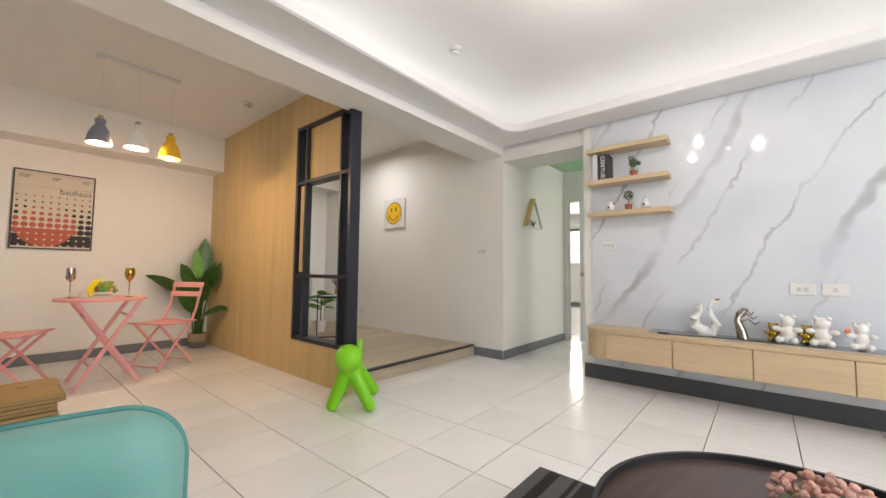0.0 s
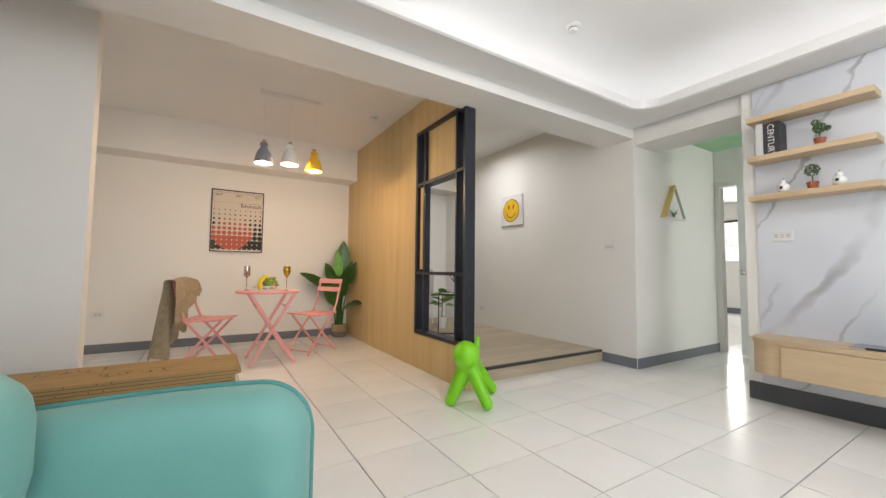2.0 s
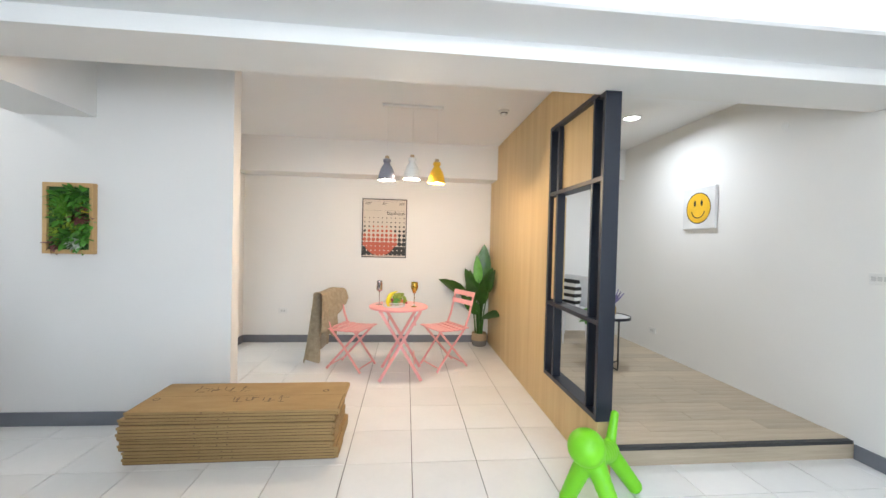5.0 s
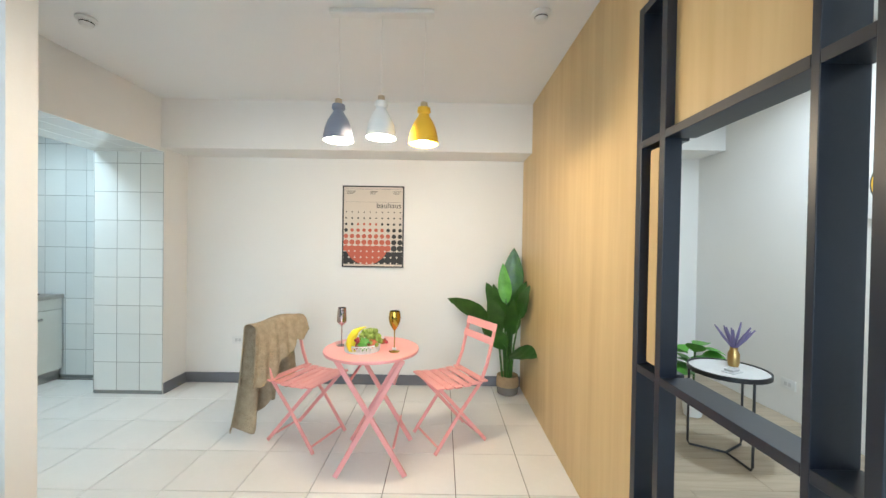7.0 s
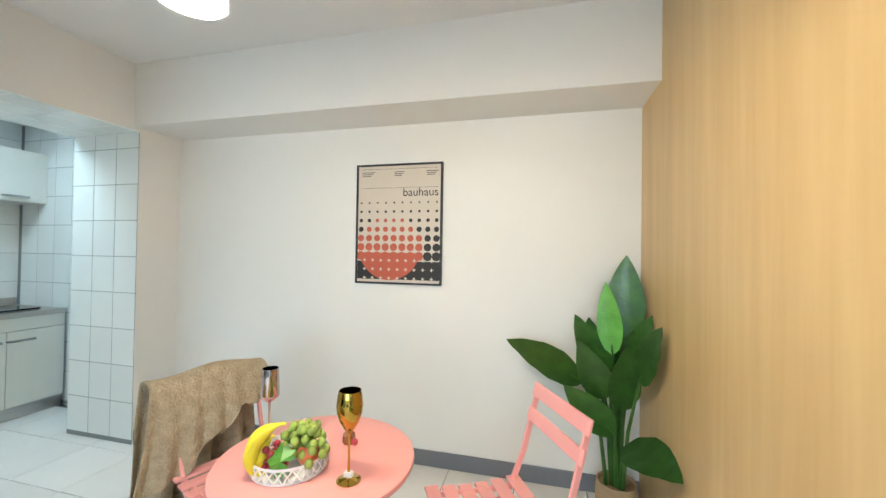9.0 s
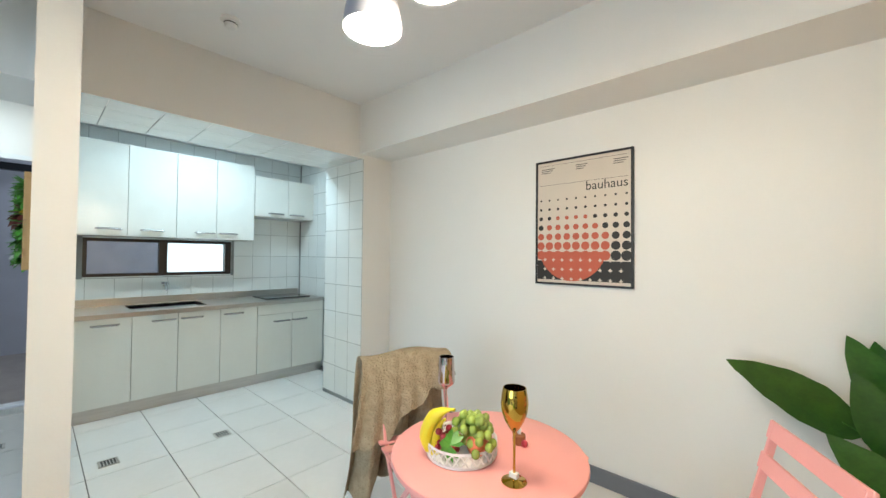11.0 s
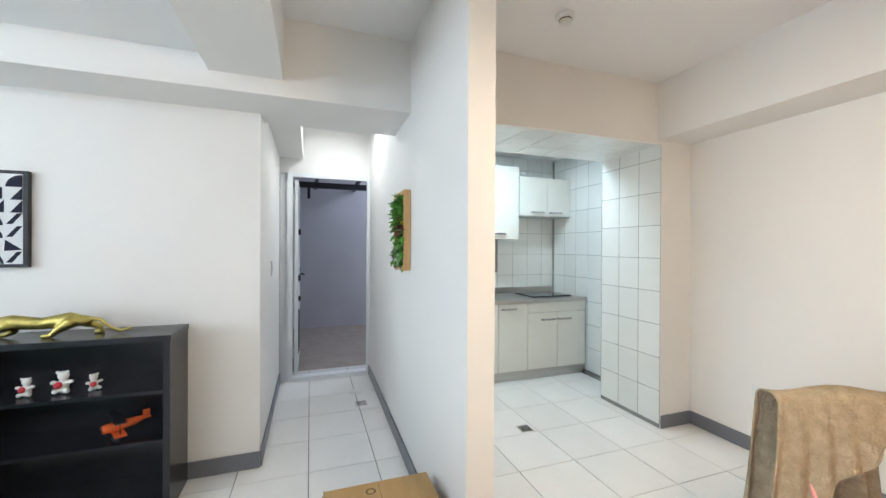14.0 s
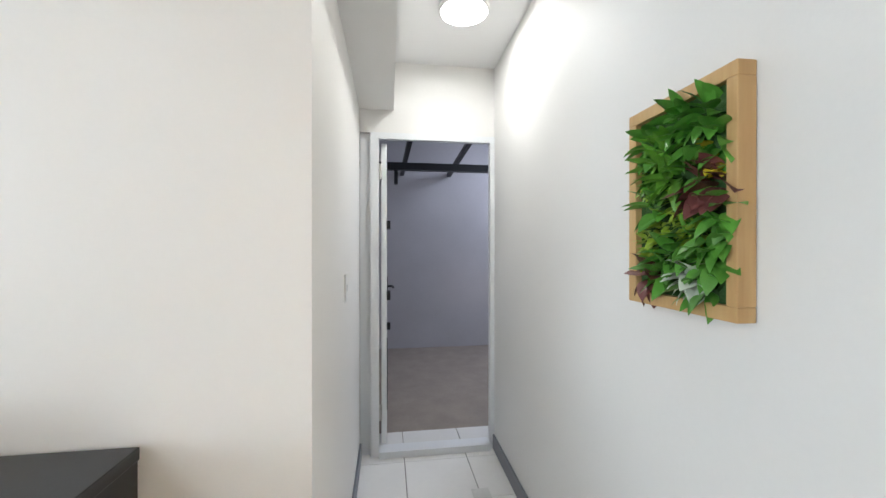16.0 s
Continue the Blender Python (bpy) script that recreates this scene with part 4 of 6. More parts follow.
part("small_print", bm, M_INK, po, smooth=False)

# cartons
M_CARD = mat("brown_cardboard", (0.42, 0.28, 0.12), 0.85, scale=5, fine=40, bump=0.05, stretch=(1, 4, 4), color2=(0.35, 0.22, 0.09))
M_CARDINK = mat("carton_print", (0.13, 0.08, 0.04), 0.8, bump=0)
# dark brown that paints the shade in the gaps of the cartons
M_CARDGAP = mat("cardboard_gap_shade", (0.13, 0.08, 0.035), 0.95)
zc = 0.0
for k in range(8):
    dx, dy = rg.uniform(-0.022, 0.022), rg.uniform(-0.014, 0.002)
    ct = thing("flat_carton", -0.385 + dx, 2.915 + dy, zc, rg.uniform(-0.7, 0.7), "flat brown cardboard carton in a stack by the wall", "carton", "stacked flat cartons")
    part("box_body", boxes((-0.624, -0.23, 0.0005, 0.618, 0.23, 0.0385), bev=0.003), M_CARD, ct, smooth=False)
    part("lid_edge", boxes((-0.628, -0.2335, 0.023, 0.628, -0.2302, 0.0392), bev=0.001), M_CARD, ct, smooth=False)
    # dark strips stand in for shade under the lid and between cartons
    part("seam", boxes((-0.61, -0.2312, 0.0195, 0.61, -0.2301, 0.0228), (-0.615, -0.2312, 0.0006, 0.612, -0.2301, 0.0035)), M_CARDGAP, ct, smooth=False)
    part("end_flap", boxes((0.6185, -0.226, 0.002, 0.632, -0.02, 0.03), bev=0.001), M_CARD, ct, smooth=False)
    part("end_flap", boxes((0.6185, 0.02, 0.008, 0.629, 0.226, 0.036), bev=0.001), M_CARD, ct, smooth=False)
    part("end_slot", boxes((0.6182, -0.22, 0.0305, 0.6195, 0.22, 0.0345)), M_CARDGAP, ct, smooth=False)
    bm = bmesh.new()
    for x0 in (-0.19, -0.06, 0.0):
        tube(bm, [(x0, -0.2336, 0.031), (x0, -0.2341, 0.031)], 0.004, 8)
    part("punched_hole", bm, M_CARDINK, ct, smooth=False)
    if k == 7:
        part("top_seam", boxes((-0.62, -0.002, 0.0386, 0.615, 0.0, 0.0389)), M_CARDGAP, ct, smooth=False)
        rc = random.Random(9)
        bm = bmesh.new()
        for row, x_start, size, step in ((-0.065, -0.1, 0.06, 0.1), (0.1, -0.42, 0.06, 0.105)):
            for i in range(4):
                cx = x_start + i * step
                for q in range(5):
                    a = (cx + rc.uniform(0, size), row + rc.uniform(-size, size) * 0.6, 0.0389)
                    across = q % 2
                    e = (a[0] + (size * 0.7 if across else rc.uniform(-0.012, 0.012)), a[1] + (rc.uniform(-0.008, 0.008) if across else size * 0.8), 0.0389)
                    bar(bm, a, e, 0.006, 0.0006, bev=0)
        for x0, y0 in ((-0.56, -0.04), (0.487, 0.07)):
            lathe(bm, [(0.014, 0.0387), (0.018, 0.0391), (0.022, 0.0387)], 20, at=(x0, y0, 0))
        part("printing", bm, M_CARDINK, ct, "dark printed marks", smooth=False)
    zc += 0.0395

# green dog seat
bm = bmesh.new()


def limb(a, b, r0, r1, n=7):
    a, b = Vector(a), Vector(b)
    for i in range(n + 1):
        ball(bm, a + (b - a) * i / n, r0 + (r1 - r0) * i / n, u=16, v=12)


limb((0.0, 0.0, 0.29), (0.2, 0.18, 0.23), 0.062, 0.058)
limb((-0.01, 0.02, 0.28), (-0.08, 0.08, 0.042), 0.052, 0.042)
limb((0.02, -0.01, 0.28), (0.09, -0.11, 0.042), 0.052, 0.042)
limb((0.2, 0.18, 0.23), (0.34, 0.15, 0.042), 0.05, 0.042)
limb((0.19, 0.19, 0.23), (0.15, 0.31, 0.042), 0.05, 0.042)
limb((0.22, 0.2, 0.25), (0.26, 0.23, 0.41), 0.03, 0.024)
limb((0.0, 0.0, 0.3), (-0.03, -0.03, 0.36), 0.06, 0.06, 3)
ball(bm, (-0.045, -0.045, 0.375), 0.092, u=24, v=16)
dog = solo("dog_stool", bm, mat("lime_green_plastic", (0.2, 0.62, 0.01), 0.42, var=0.02, fine=200, bump=0.02), "lime green plastic toy dog stool on the tiles", "stool", at=pose(1.613, 2.11, -0.001))
md = dog.modifiers.new("skin", "REMESH")
md.mode, md.voxel_size, md.use_smooth_shade = "VOXEL", 0.008, True
md = dog.modifiers.new("soft", "SMOOTH")
md.factor, md.iterations = 0.5, 6

# ---- platform room ----
st = thing("side_table", 2.8, 4.08, Z_STEP, 0, "round white topped side table with black wire legs", "table")
part("tabletop", lathe(bmesh.new(), [(0, 0.512), (0.205, 0.512), (0.205, 0.524), (0, 0.524)], 48), mat("white_table_top", (0.78, 0.78, 0.78), 0.3), st)
part("rim", lathe(bmesh.new(), [(0.205, 0.505), (0.214, 0.505), (0.214, 0.532), (0.205, 0.532), (0.205, 0.505)], 48), M_BLACK, st)
for a in (30, 150, 270):
    c, s = math.cos(radians(a)), math.sin(radians(a))
    c2, s2 = math.cos(radians(a + 75)), math.sin(radians(a + 75))
    part("leg", tube(bmesh.new(), [(0.2 * c, 0.2 * s, 0.51), (0.2 * c, 0.2 * s, 0.03), (0.19 * c, 0.19 * s, 0.01), (0.0, 0.0, 0.008)], 0.007, 8), M_BLACK, st)
vs = thing("flower_vase", 2.88, 4.14, Z_STEP + 0.524, 0, "gold vase of purple lavender on the side table", "vase")
part("vase", lathe(bmesh.new(), [(0, 0.001), (0.026, 0.001), (0.033, 0.03), (0.032, 0.08), (0.02, 0.105), (0.022, 0.12)], 24), mat("brushed_gold", (0.5, 0.34, 0.14), 0.35, 1.0), vs)
M_LAV = mat("lavender_bloom", (0.2, 0.17, 0.34), 0.8)
for k in range(11):
    a, l_ = k * 0.571 * 4, rg.uniform(0.05, 0.12)
    tipv = (l_ * math.cos(a), l_ * math.sin(a), 0.12 + rg.uniform(0.1, 0.15))
    part("sprig", tube(bmesh.new(), [(0, 0, 0.1), tuple(0.5 * q + (0, 0, 0.05)[i] for i, q in enumerate(tipv)), tipv], [0.0015, 0.009, 0.004], 6), M_LAV, vs)
solo("napkin", boxes((-0.05, -0.035, 0.001, 0.05, 0.035, 0.006), (-0.03, -0.02, 0.006, 0.04, 0.03, 0.02), bev=0.002), mat("grey_white_cloth", (0.6, 0.6, 0.62), 0.8), "folded white cloth on the side table", "cloth", at=pose(2.78, 4.02, Z_STEP + 0.524, 0, 0, 25))
sp = thing("potted_plant", 2.95, 4.62, Z_STEP, 0, "small leafy green plant on the platform", "plant")
part("pot", lathe(bmesh.new(), [(0, 0.001), (0.06, 0.001), (0.08, 0.16), (0.07, 0.16), (0.06, 0.14), (0, 0.14)], 24), M_PLASTIC, sp, "white pot")
lf = leaf_mesh("leaf", 0.15, 0.13, M_LEAFB, 0.3, 0.2)
for k in range(26):
    a, e = rg.uniform(0, 6.28), rg.uniform(0.2, 1.3)
    b = Vector((0.05 * math.cos(a), 0.05 * math.sin(a), 0.3 + 0.22 * rg.random()))
    leaf_at(sp, lf, b, b + Vector((math.cos(a) * math.cos(e), math.sin(a) * math.cos(e), 0.4 * math.sin(e))), rg.uniform(-20, 20))
part("stem", tube(bmesh.new(), [(0, 0, 0.14), (0.01, 0, 0.5)], 0.008, 7), M_LEAF, sp)
ch = thing("lounge_chair", 2.8, 5.2, Z_STEP, 200, "white chair with a striped cushion on the platform", "chair")
M_WCH = mat("white_moulded_plastic", (0.75, 0.75, 0.76), 0.4, bump=0)
part("seat", boxes((-0.22, -0.22, 0.4, 0.22, 0.22, 0.44), bev=0.015), M_WCH, ch)
part("backrest", boxes((-0.24, -0.22, 0.44, -0.2, 0.22, 0.85), bev=0.015), M_WCH, ch)
for x0 in (-0.18, 0.18):
    for y0 in (-0.18, 0.18):
        part("leg", tube(bmesh.new(), [(x0, y0, 0.4), (x0 * 1.15, y0 * 1.15, 0.0)], [0.015, 0.01], 8), M_WCH, ch)
cu_ = thing("cushion", 2.83, 5.19, Z_STEP + 0.44, 200, "black and white striped cushion on the white chair", "cushion")
M_WCL, M_BCL = mat("white_cloth", (0.75, 0.75, 0.74), 0.9), mat("black_cloth", (0.02, 0.02, 0.02), 0.9)
for k in range(8):
    z0, z1 = 0.005 + k * 0.045, 0.05 + k * 0.045
    bulge = lambda z: 0.02 + 0.045 * math.sin(math.pi * min(max(z / 0.365, 0), 1))
    bm = bmesh.new()
    vv = [bm.verts.new((sx * bulge(z), sy * 0.19, z)) for z in (z0, (z0 + z1) / 2, z1) for sx, sy in ((-1, -1), (1, -1), (1, 1), (-1, 1))]
    for r_ in range(2):
        for q in range(4):
            bm.faces.new((vv[4 * r_ + q], vv[4 * r_ + (q + 1) % 4], vv[4 * r_ + 4 + (q + 1) % 4], vv[4 * r_ + 4 + q]))
    bm.faces.new(vv[0:4])
    bm.faces.new(vv[8:12])
    part("stripe", bm, M_BCL if k % 2 else M_WCL, cu_, smooth=False)

# pictures and plates on walls
pic = thing("canvas_picture", 3.659, 3.905, 1.79, 0, "white canvas with a yellow smiling face", "picture")
part("canvas", boxes((-0.03, -0.212, -0.21, -0.001, 0.212, 0.21), bev=0.003), mat("white_canvas", (0.75, 0.75, 0.75), 0.8, fine=150), pic, smooth=False)
M_YEL = mat("yellow_paint", (0.85, 0.5, 0.02), 0.5, bump=0)


def face_disc(bm, cy, cz, ry, rz, x, n=28):
    bm.faces.new([bm.verts.new((x, cy + ry * math.cos(2 * math.pi * k / n), cz + rz * math.sin(2 * math.pi * k / n))) for k in range(n)])


bm = bmesh.new()
face_disc(bm, 0, 0, 0.164, 0.16, -0.0306, 40)
part("outline", bm, M_INK, pic, smooth=False)
bm = bmesh.new()
face_disc(bm, 0, 0, 0.155, 0.151, -0.0312, 40)
part("face", bm, M_YEL, pic, smooth=False)
bm = bmesh.new()
face_disc(bm, 0.045, 0.05, 0.014, 0.032, -0.0318)
face_disc(bm, -0.045, 0.05, 0.014, 0.032, -0.0318)
tube(bm, [(-0.0315, 0.09 * math.cos(radians(a)), -0.01 + 0.09 * math.sin(radians(a))) for a in range(195, 346, 15)], 0.005, 6)
part("smile", bm, M_INK, pic, smooth=False)


def plate(at, w, h, label, marks):
    p = solo("switch_plate", boxes((-w / 2, -0.009, -h / 2, w / 2, -0.0005, h / 2), bev=0.003), M_PLASTIC, label, "wall plate", at=at, group="wall plates", smooth=False)
    bm = bmesh.new()
    for k in range(marks):
        x0 = (k - (marks - 1) / 2) * w * 0.28
        box(bm, x0 - 0.012, -0.0115, -0.014, x0 + 0.012, -0.0088, 0.014, bev=0.001)
    part("rocker", bm, mat("grey_white_rocker", (0.6, 0.6, 0.6), 0.3, bump=0), p, smooth=False)


plate(pose(3.66, 2.4, 1.21, 0, 0, -90), 0.12, 0.075, "white light switch plate on the white wall", 3)
plate(pose(3.618, 0.97, 1.22, 0, 0, -90), 0.12, 0.075, "white switch plate on the marble wall", 3)
plate(pose(3.618, -0.31, 0.87, 0, 0, -90), 0.13, 0.08, "white double socket plate on the marble wall", 2)
plate(pose(3.618, -0.47, 0.87, 0, 0, -90), 0.13, 0.08, "white aerial socket plate on the marble wall", 1)
plate(pose(3.66, 4.6, 0.37, 0, 0, -90), 0.12, 0.075, "white socket plate low on the platform wall", 2)
plate(pose(-0.95, 5.46, 0.42, 0, 0, 0), 0.12, 0.075, "white socket plate low behind the blanket", 2)
plate(pose(-2.6, 2.33, 1.2, 0, 0, 180), 0.075, 0.12, "white switch plate on the passage wall", 1)

tri = thing("triangle_shelf", 4.35, 2.119, 1.53, 0, "white triangular wall shelf with pale wood edge", "wall shelf")
M_PALEWOOD = mat("pale_yellow_wood", (0.6, 0.45, 0.15), 0.5)
part("side", bar(bmesh.new(), (-0.22, -0.03, 0.0), (-0.01, -0.03, 0.36), 0.055, 0.022), M_PALEWOOD, tri, "pale yellow wooden side", smooth=False)
part("side", bar(bmesh.new(), (0.22, -0.03, 0.0), (0.01, -0.03, 0.36), 0.03, 0.006), mat("grey_metal_edge", (0.5, 0.5, 0.5), 0.4), tri, smooth=False)
part("base", boxes((-0.22, -0.058, -0.006, 0.22, -0.003, 0.006)), M_PLASTIC, tri, smooth=False)
bm = bmesh.new()
bm.faces.new([bm.verts.new(q) for q in ((-0.2, -0.006, 0.005), (0.2, -0.006, 0.005), (0.0, -0.006, 0.34))])
part("back", bm, M_PLASTIC, tri, smooth=False)
asp = thing("air_plant", 4.33, 2.085, 1.537, 0, "small grey green air plant on the triangular shelf", "plant")
for k in range(9):
    a = k * 0.7
    part("leaf", tube(bmesh.new(), [(0, 0, 0.0), (0.04 * math.cos(a), 0.008 * math.sin(a), 0.05), (0.09 * math.cos(a), 0.012 * math.sin(a), 0.06 + 0.02 * (k % 3))], [0.006, 0.004, 0.001], 6), M_LEAF, asp)

# ---- living room ----
M_TEAL = mat("teal_velvet", (0.17, 0.41, 0.37), 0.6, scale=5, fine=160, bump=0.02, color2=(0.15, 0.37, 0.335))
M_TEAL.node_tree.nodes["Principled BSDF"].inputs["Sheen Weight"].default_value = 0.15
M_PIPE = mat("dark_teal_piping", (0.09, 0.3, 0.29), 0.8)
sofa = thing("sofa", 0.27, 0.88, 0, -20, "mint teal velvet sofa with piped arms", "sofa")


def soft_box(r, bev, seg=4):
    bm = bmesh.new()
    box(bm, *r, bev=bev, seg=seg)
    return bm


def arm(y0, y1, name="arm"):
    """A padded arm, its front and top rounded, along -x from the front; piping runs round its outer edge."""
    bm = bmesh.new()
    r, front = 0.12, [(0.0, 0.06 + 0.06 * k) for k in range(8)]
    turn = [(-r + r * math.cos(radians(a)), 0.53 + r * math.sin(radians(a))) for a in range(0, 91, 10)]
    top = [(-r - 0.83 * k / 12, 0.65 - 0.09 * (k / 12) ** 1.6) for k in range(1, 13)]
    line = front + turn + top
    back = [(-0.95, 0.5 - 0.11 * k) for k in range(5)]
    outline = line + back
    n, flip = len(outline), y1 < 0
    outer, inner = (y0, y1) if flip else (y1, y0)
    way = 1 if inner > outer else -1

    def inset(d):
        out = []
        for k, (x, z) in enumerate(outline):
            (xa, za), (xb, zb) = outline[k - 1], outline[(k + 1) % n]
            tx, tz = xb - xa, zb - za
            q = math.hypot(tx, tz)
            out.append((x - tz / q * d, z + tx / q * d))
        return out

    rings = []
    for along, d in ((-0.004, 0.07), (0.0, 0.03), (0.004, 0.008), (0.012, 0.0), (0.045, -0.002), (0.07, 0.004), (0.09, 0.014), (0.106, 0.03), (0.118, 0.052), (0.126, 0.08), (0.13, 0.11)):
        rings.append([bm.verts.new((x, outer + way * along, z)) for x, z in inset(d)])
    for q, w in zip(rings, rings[1:]):
        for k in range(n):
            bm.faces.new((q[k], q[(k + 1) % n], w[(k + 1) % n], w[k]))
    bm.faces.new(rings[0][::-1])
    bm.faces.new(rings[-1])
    a = part(name, bm, M_TEAL, sofa)
    part("piping", tube(bmesh.new(), [(x + 0.002 if z < 0.55 else x, outer + way * 0.008, z + (0.003 if z > 0.55 else 0)) for x, z in line], 0.0065, 8), M_PIPE, a, "darker teal piping")


arm(-0.02, 0.1)
arm(-1.97, -1.85)
part("base", soft_box((-0.92, -1.85, 0.1, -0.05, -0.02, 0.3), 0.03), M_TEAL, sofa)
part("backrest", soft_box((-1.05, -1.85, 0.1, -0.85, -0.02, 0.74), 0.06), M_TEAL, sofa)
for y0, y1 in ((-1.84, -0.94), (-0.93, -0.03)):
    part("seat_cushion", soft_box((-0.84, y0, 0.305, -0.03, y1, 0.44), 0.045), M_TEAL, sofa)
    part("back_cushion", soft_box((-0.84, y0, 0.445, -0.46, y1, 0.76), 0.11), M_TEAL, sofa)
for x0 in (-0.9, -0.08):
    for y0 in (-1.9, 0.04):
        part("leg", tube(bmesh.new(), [(x0, y0, 0.1), (x0, y0, 0.0)], [0.022, 0.014], 10), M_BLACK, sofa)

M_DARKWOOD = mat("dark_walnut", (0.075, 0.045, 0.035), 0.3, scale=5, fine=30, bump=0.03, stretch=(1, 8, 8), color2=(0.045, 0.027, 0.022))
ctb = thing("coffee_table", 1.058, -0.19, 0, -15, "round dark walnut coffee table with a black rim", "table")


def oval(a, b, z, n=64):
    return [(a * math.copysign(abs(math.cos(2 * math.pi * k / n)) ** 1.0, math.cos(2 * math.pi * k / n)), b * math.copysign(abs(math.sin(2 * math.pi * k / n)) ** 1.0, math.sin(2 * math.pi * k / n)), z) for k in range(n)]


def oval_slab(rows):
    bm = bmesh.new()
    rings = [[bm.verts.new(p) for p in oval(a, b, z)] for a, b, z in rows]
    for q, w in zip(rings, rings[1:]):
        for k in range(64):
            bm.faces.new((q[k], q[(k + 1) % 64], w[(k + 1) % 64], w[k]))
    return bm, rings


A, Bq = 0.434, 0.434
bm, rg_ = oval_slab([(A - 0.012, Bq - 0.012, 0.39), (A - 0.012, Bq - 0.012, 0.408)])
bm.faces.new(rg_[1])
bm.faces.new(rg_[0][::-1])
part("tabletop", bm, M_DARKWOOD, ctb, smooth=False)
bm, _ = oval_slab([(A - 0.012, Bq - 0.012, 0.385), (A, Bq, 0.385), (A, Bq, 0.425), (A - 0.012, Bq - 0.012, 0.425), (A - 0.012, Bq - 0.012, 0.385)])
part("rim", bm, M_BLACK, ctb)
for a in (40, 140, 220, 320):
    c, s = math.cos(radians(a)), math.sin(radians(a))
    part("leg", tube(bmesh.new(), [(0.32 * c, 0.32 * s, 0.39), (0.36 * c, 0.36 * s, 0.012)], 0.014, 8), M_BLACK, ctb)
fl = thing("flower_bouquet", 1.22, -0.2, 0.408, 0, "pink dried flower bunch on the coffee table", "flowers")
M_BLOOM = mat("dusty_pink_petals", (0.62, 0.36, 0.3), 0.8, random_tone=0.25)
pet = mesh_of("petal", ball(bmesh.new(), (0, 0, 0), 0.012, sz=0.6, u=7, v=5), M_BLOOM)
for k in range(90):
    a, rr = rg.uniform(0, 6.28), 0.1 * math.sqrt(rg.random())
    o = new("blossom", pet)
    o.parent = fl
    o.matrix_basis = pose(rr * math.cos(a), rr * math.sin(a), 0.05 + 0.04 * (1 - rr * 9) + rg.uniform(-0.02, 0.02), rg.uniform(-60, 60), rg.uniform(-60, 60), 0)
for k in range(10):
    a = k * 0.63
    part("stem", tube(bmesh.new(), [(0, 0, 0.002), (0.08 * math.cos(a), 0.08 * math.sin(a), 0.045)], 0.003, 5), M_LEAFB, fl)

M_RUG, M_RUGD = mat("grey_rug_pile", (0.1, 0.1, 0.1), 0.95, fine=300, bump=0.4), mat("black_rug_pile", (0.018, 0.018, 0.018), 0.95, fine=300, bump=0.4)
rug = thing("rug", 1.78, 0.77, 0.0015, 0, "grey rug with black stripes under the coffee table", "rug")
part("mat_body", boxes((-1.3, -2.0, 0, 0, 0, 0.008), bev=0.002), M_RUG, rug, smooth=False)
for y0, y1 in ((-0.11, -0.06), (-0.2, -0.18), (-0.3, -0.22), (-0.36, -0.34), (-0.6, -0.45), (-0.68, -0.65)):
    part("stripe", boxes((-1.28, y0, 0.008, -0.015, y1, 0.0095)), M_RUGD, rug, smooth=False)

# television cabinet, hung on the wall
tvc = thing("television_cabinet", 3.617, 0, 0.26, 0, "long light oak wall hung television cabinet", "cabinet")
bm = bmesh.new()
out = [(-0.001, 1.1)] + [(-0.19 + 0.0 - 0.15 * math.sin(radians(a)), 0.95 + 0.15 * math.cos(radians(a))) for a in range(0, 91, 10)] + [(-0.34, -1.7), (-0.001, -1.7)]


def prism(pts, z0, z1):
    b = bmesh.new()
    lo, hi = [b.verts.new((x, y, z0)) for x, y in pts], [b.verts.new((x, y, z1)) for x, y in pts]
    for k in range(len(pts)):
        b.faces.new((lo[k], lo[(k + 1) % len(pts)], hi[(k + 1) % len(pts)], hi[k]))
    b.faces.new(lo[::-1])
    b.faces.new(hi)
    return b


part("body", prism([(x + (0.012 if x < -0.1 else 0), y - 0.004) for x, y in out], 0, 0.21), M_CABWOOD, tvc)
part("top", prism(out, 0.211, 0.24), M_CABWOOD, tvc)
part("inlay", boxes((-0.2, -1.7, 0.2401, -0.001, 0.62, 0.243)), mat("grey_marble_inlay", (0.28, 0.3, 0.34), 0.1, scale=8, color2=(0.2, 0.21, 0.25)), tvc, "grey polished stone inlay", smooth=False)
for a, b in ((0.905, 0.432), (0.426, -0.032), (-0.038, -0.498), (-0.504, -0.964), (-0.97, -1.7)):
    part("drawer_front", boxes((-0.345, b, 0.004, -0.329, a, 0.206), bev=0.002), M_CABWOOD, tvc, smooth=False)

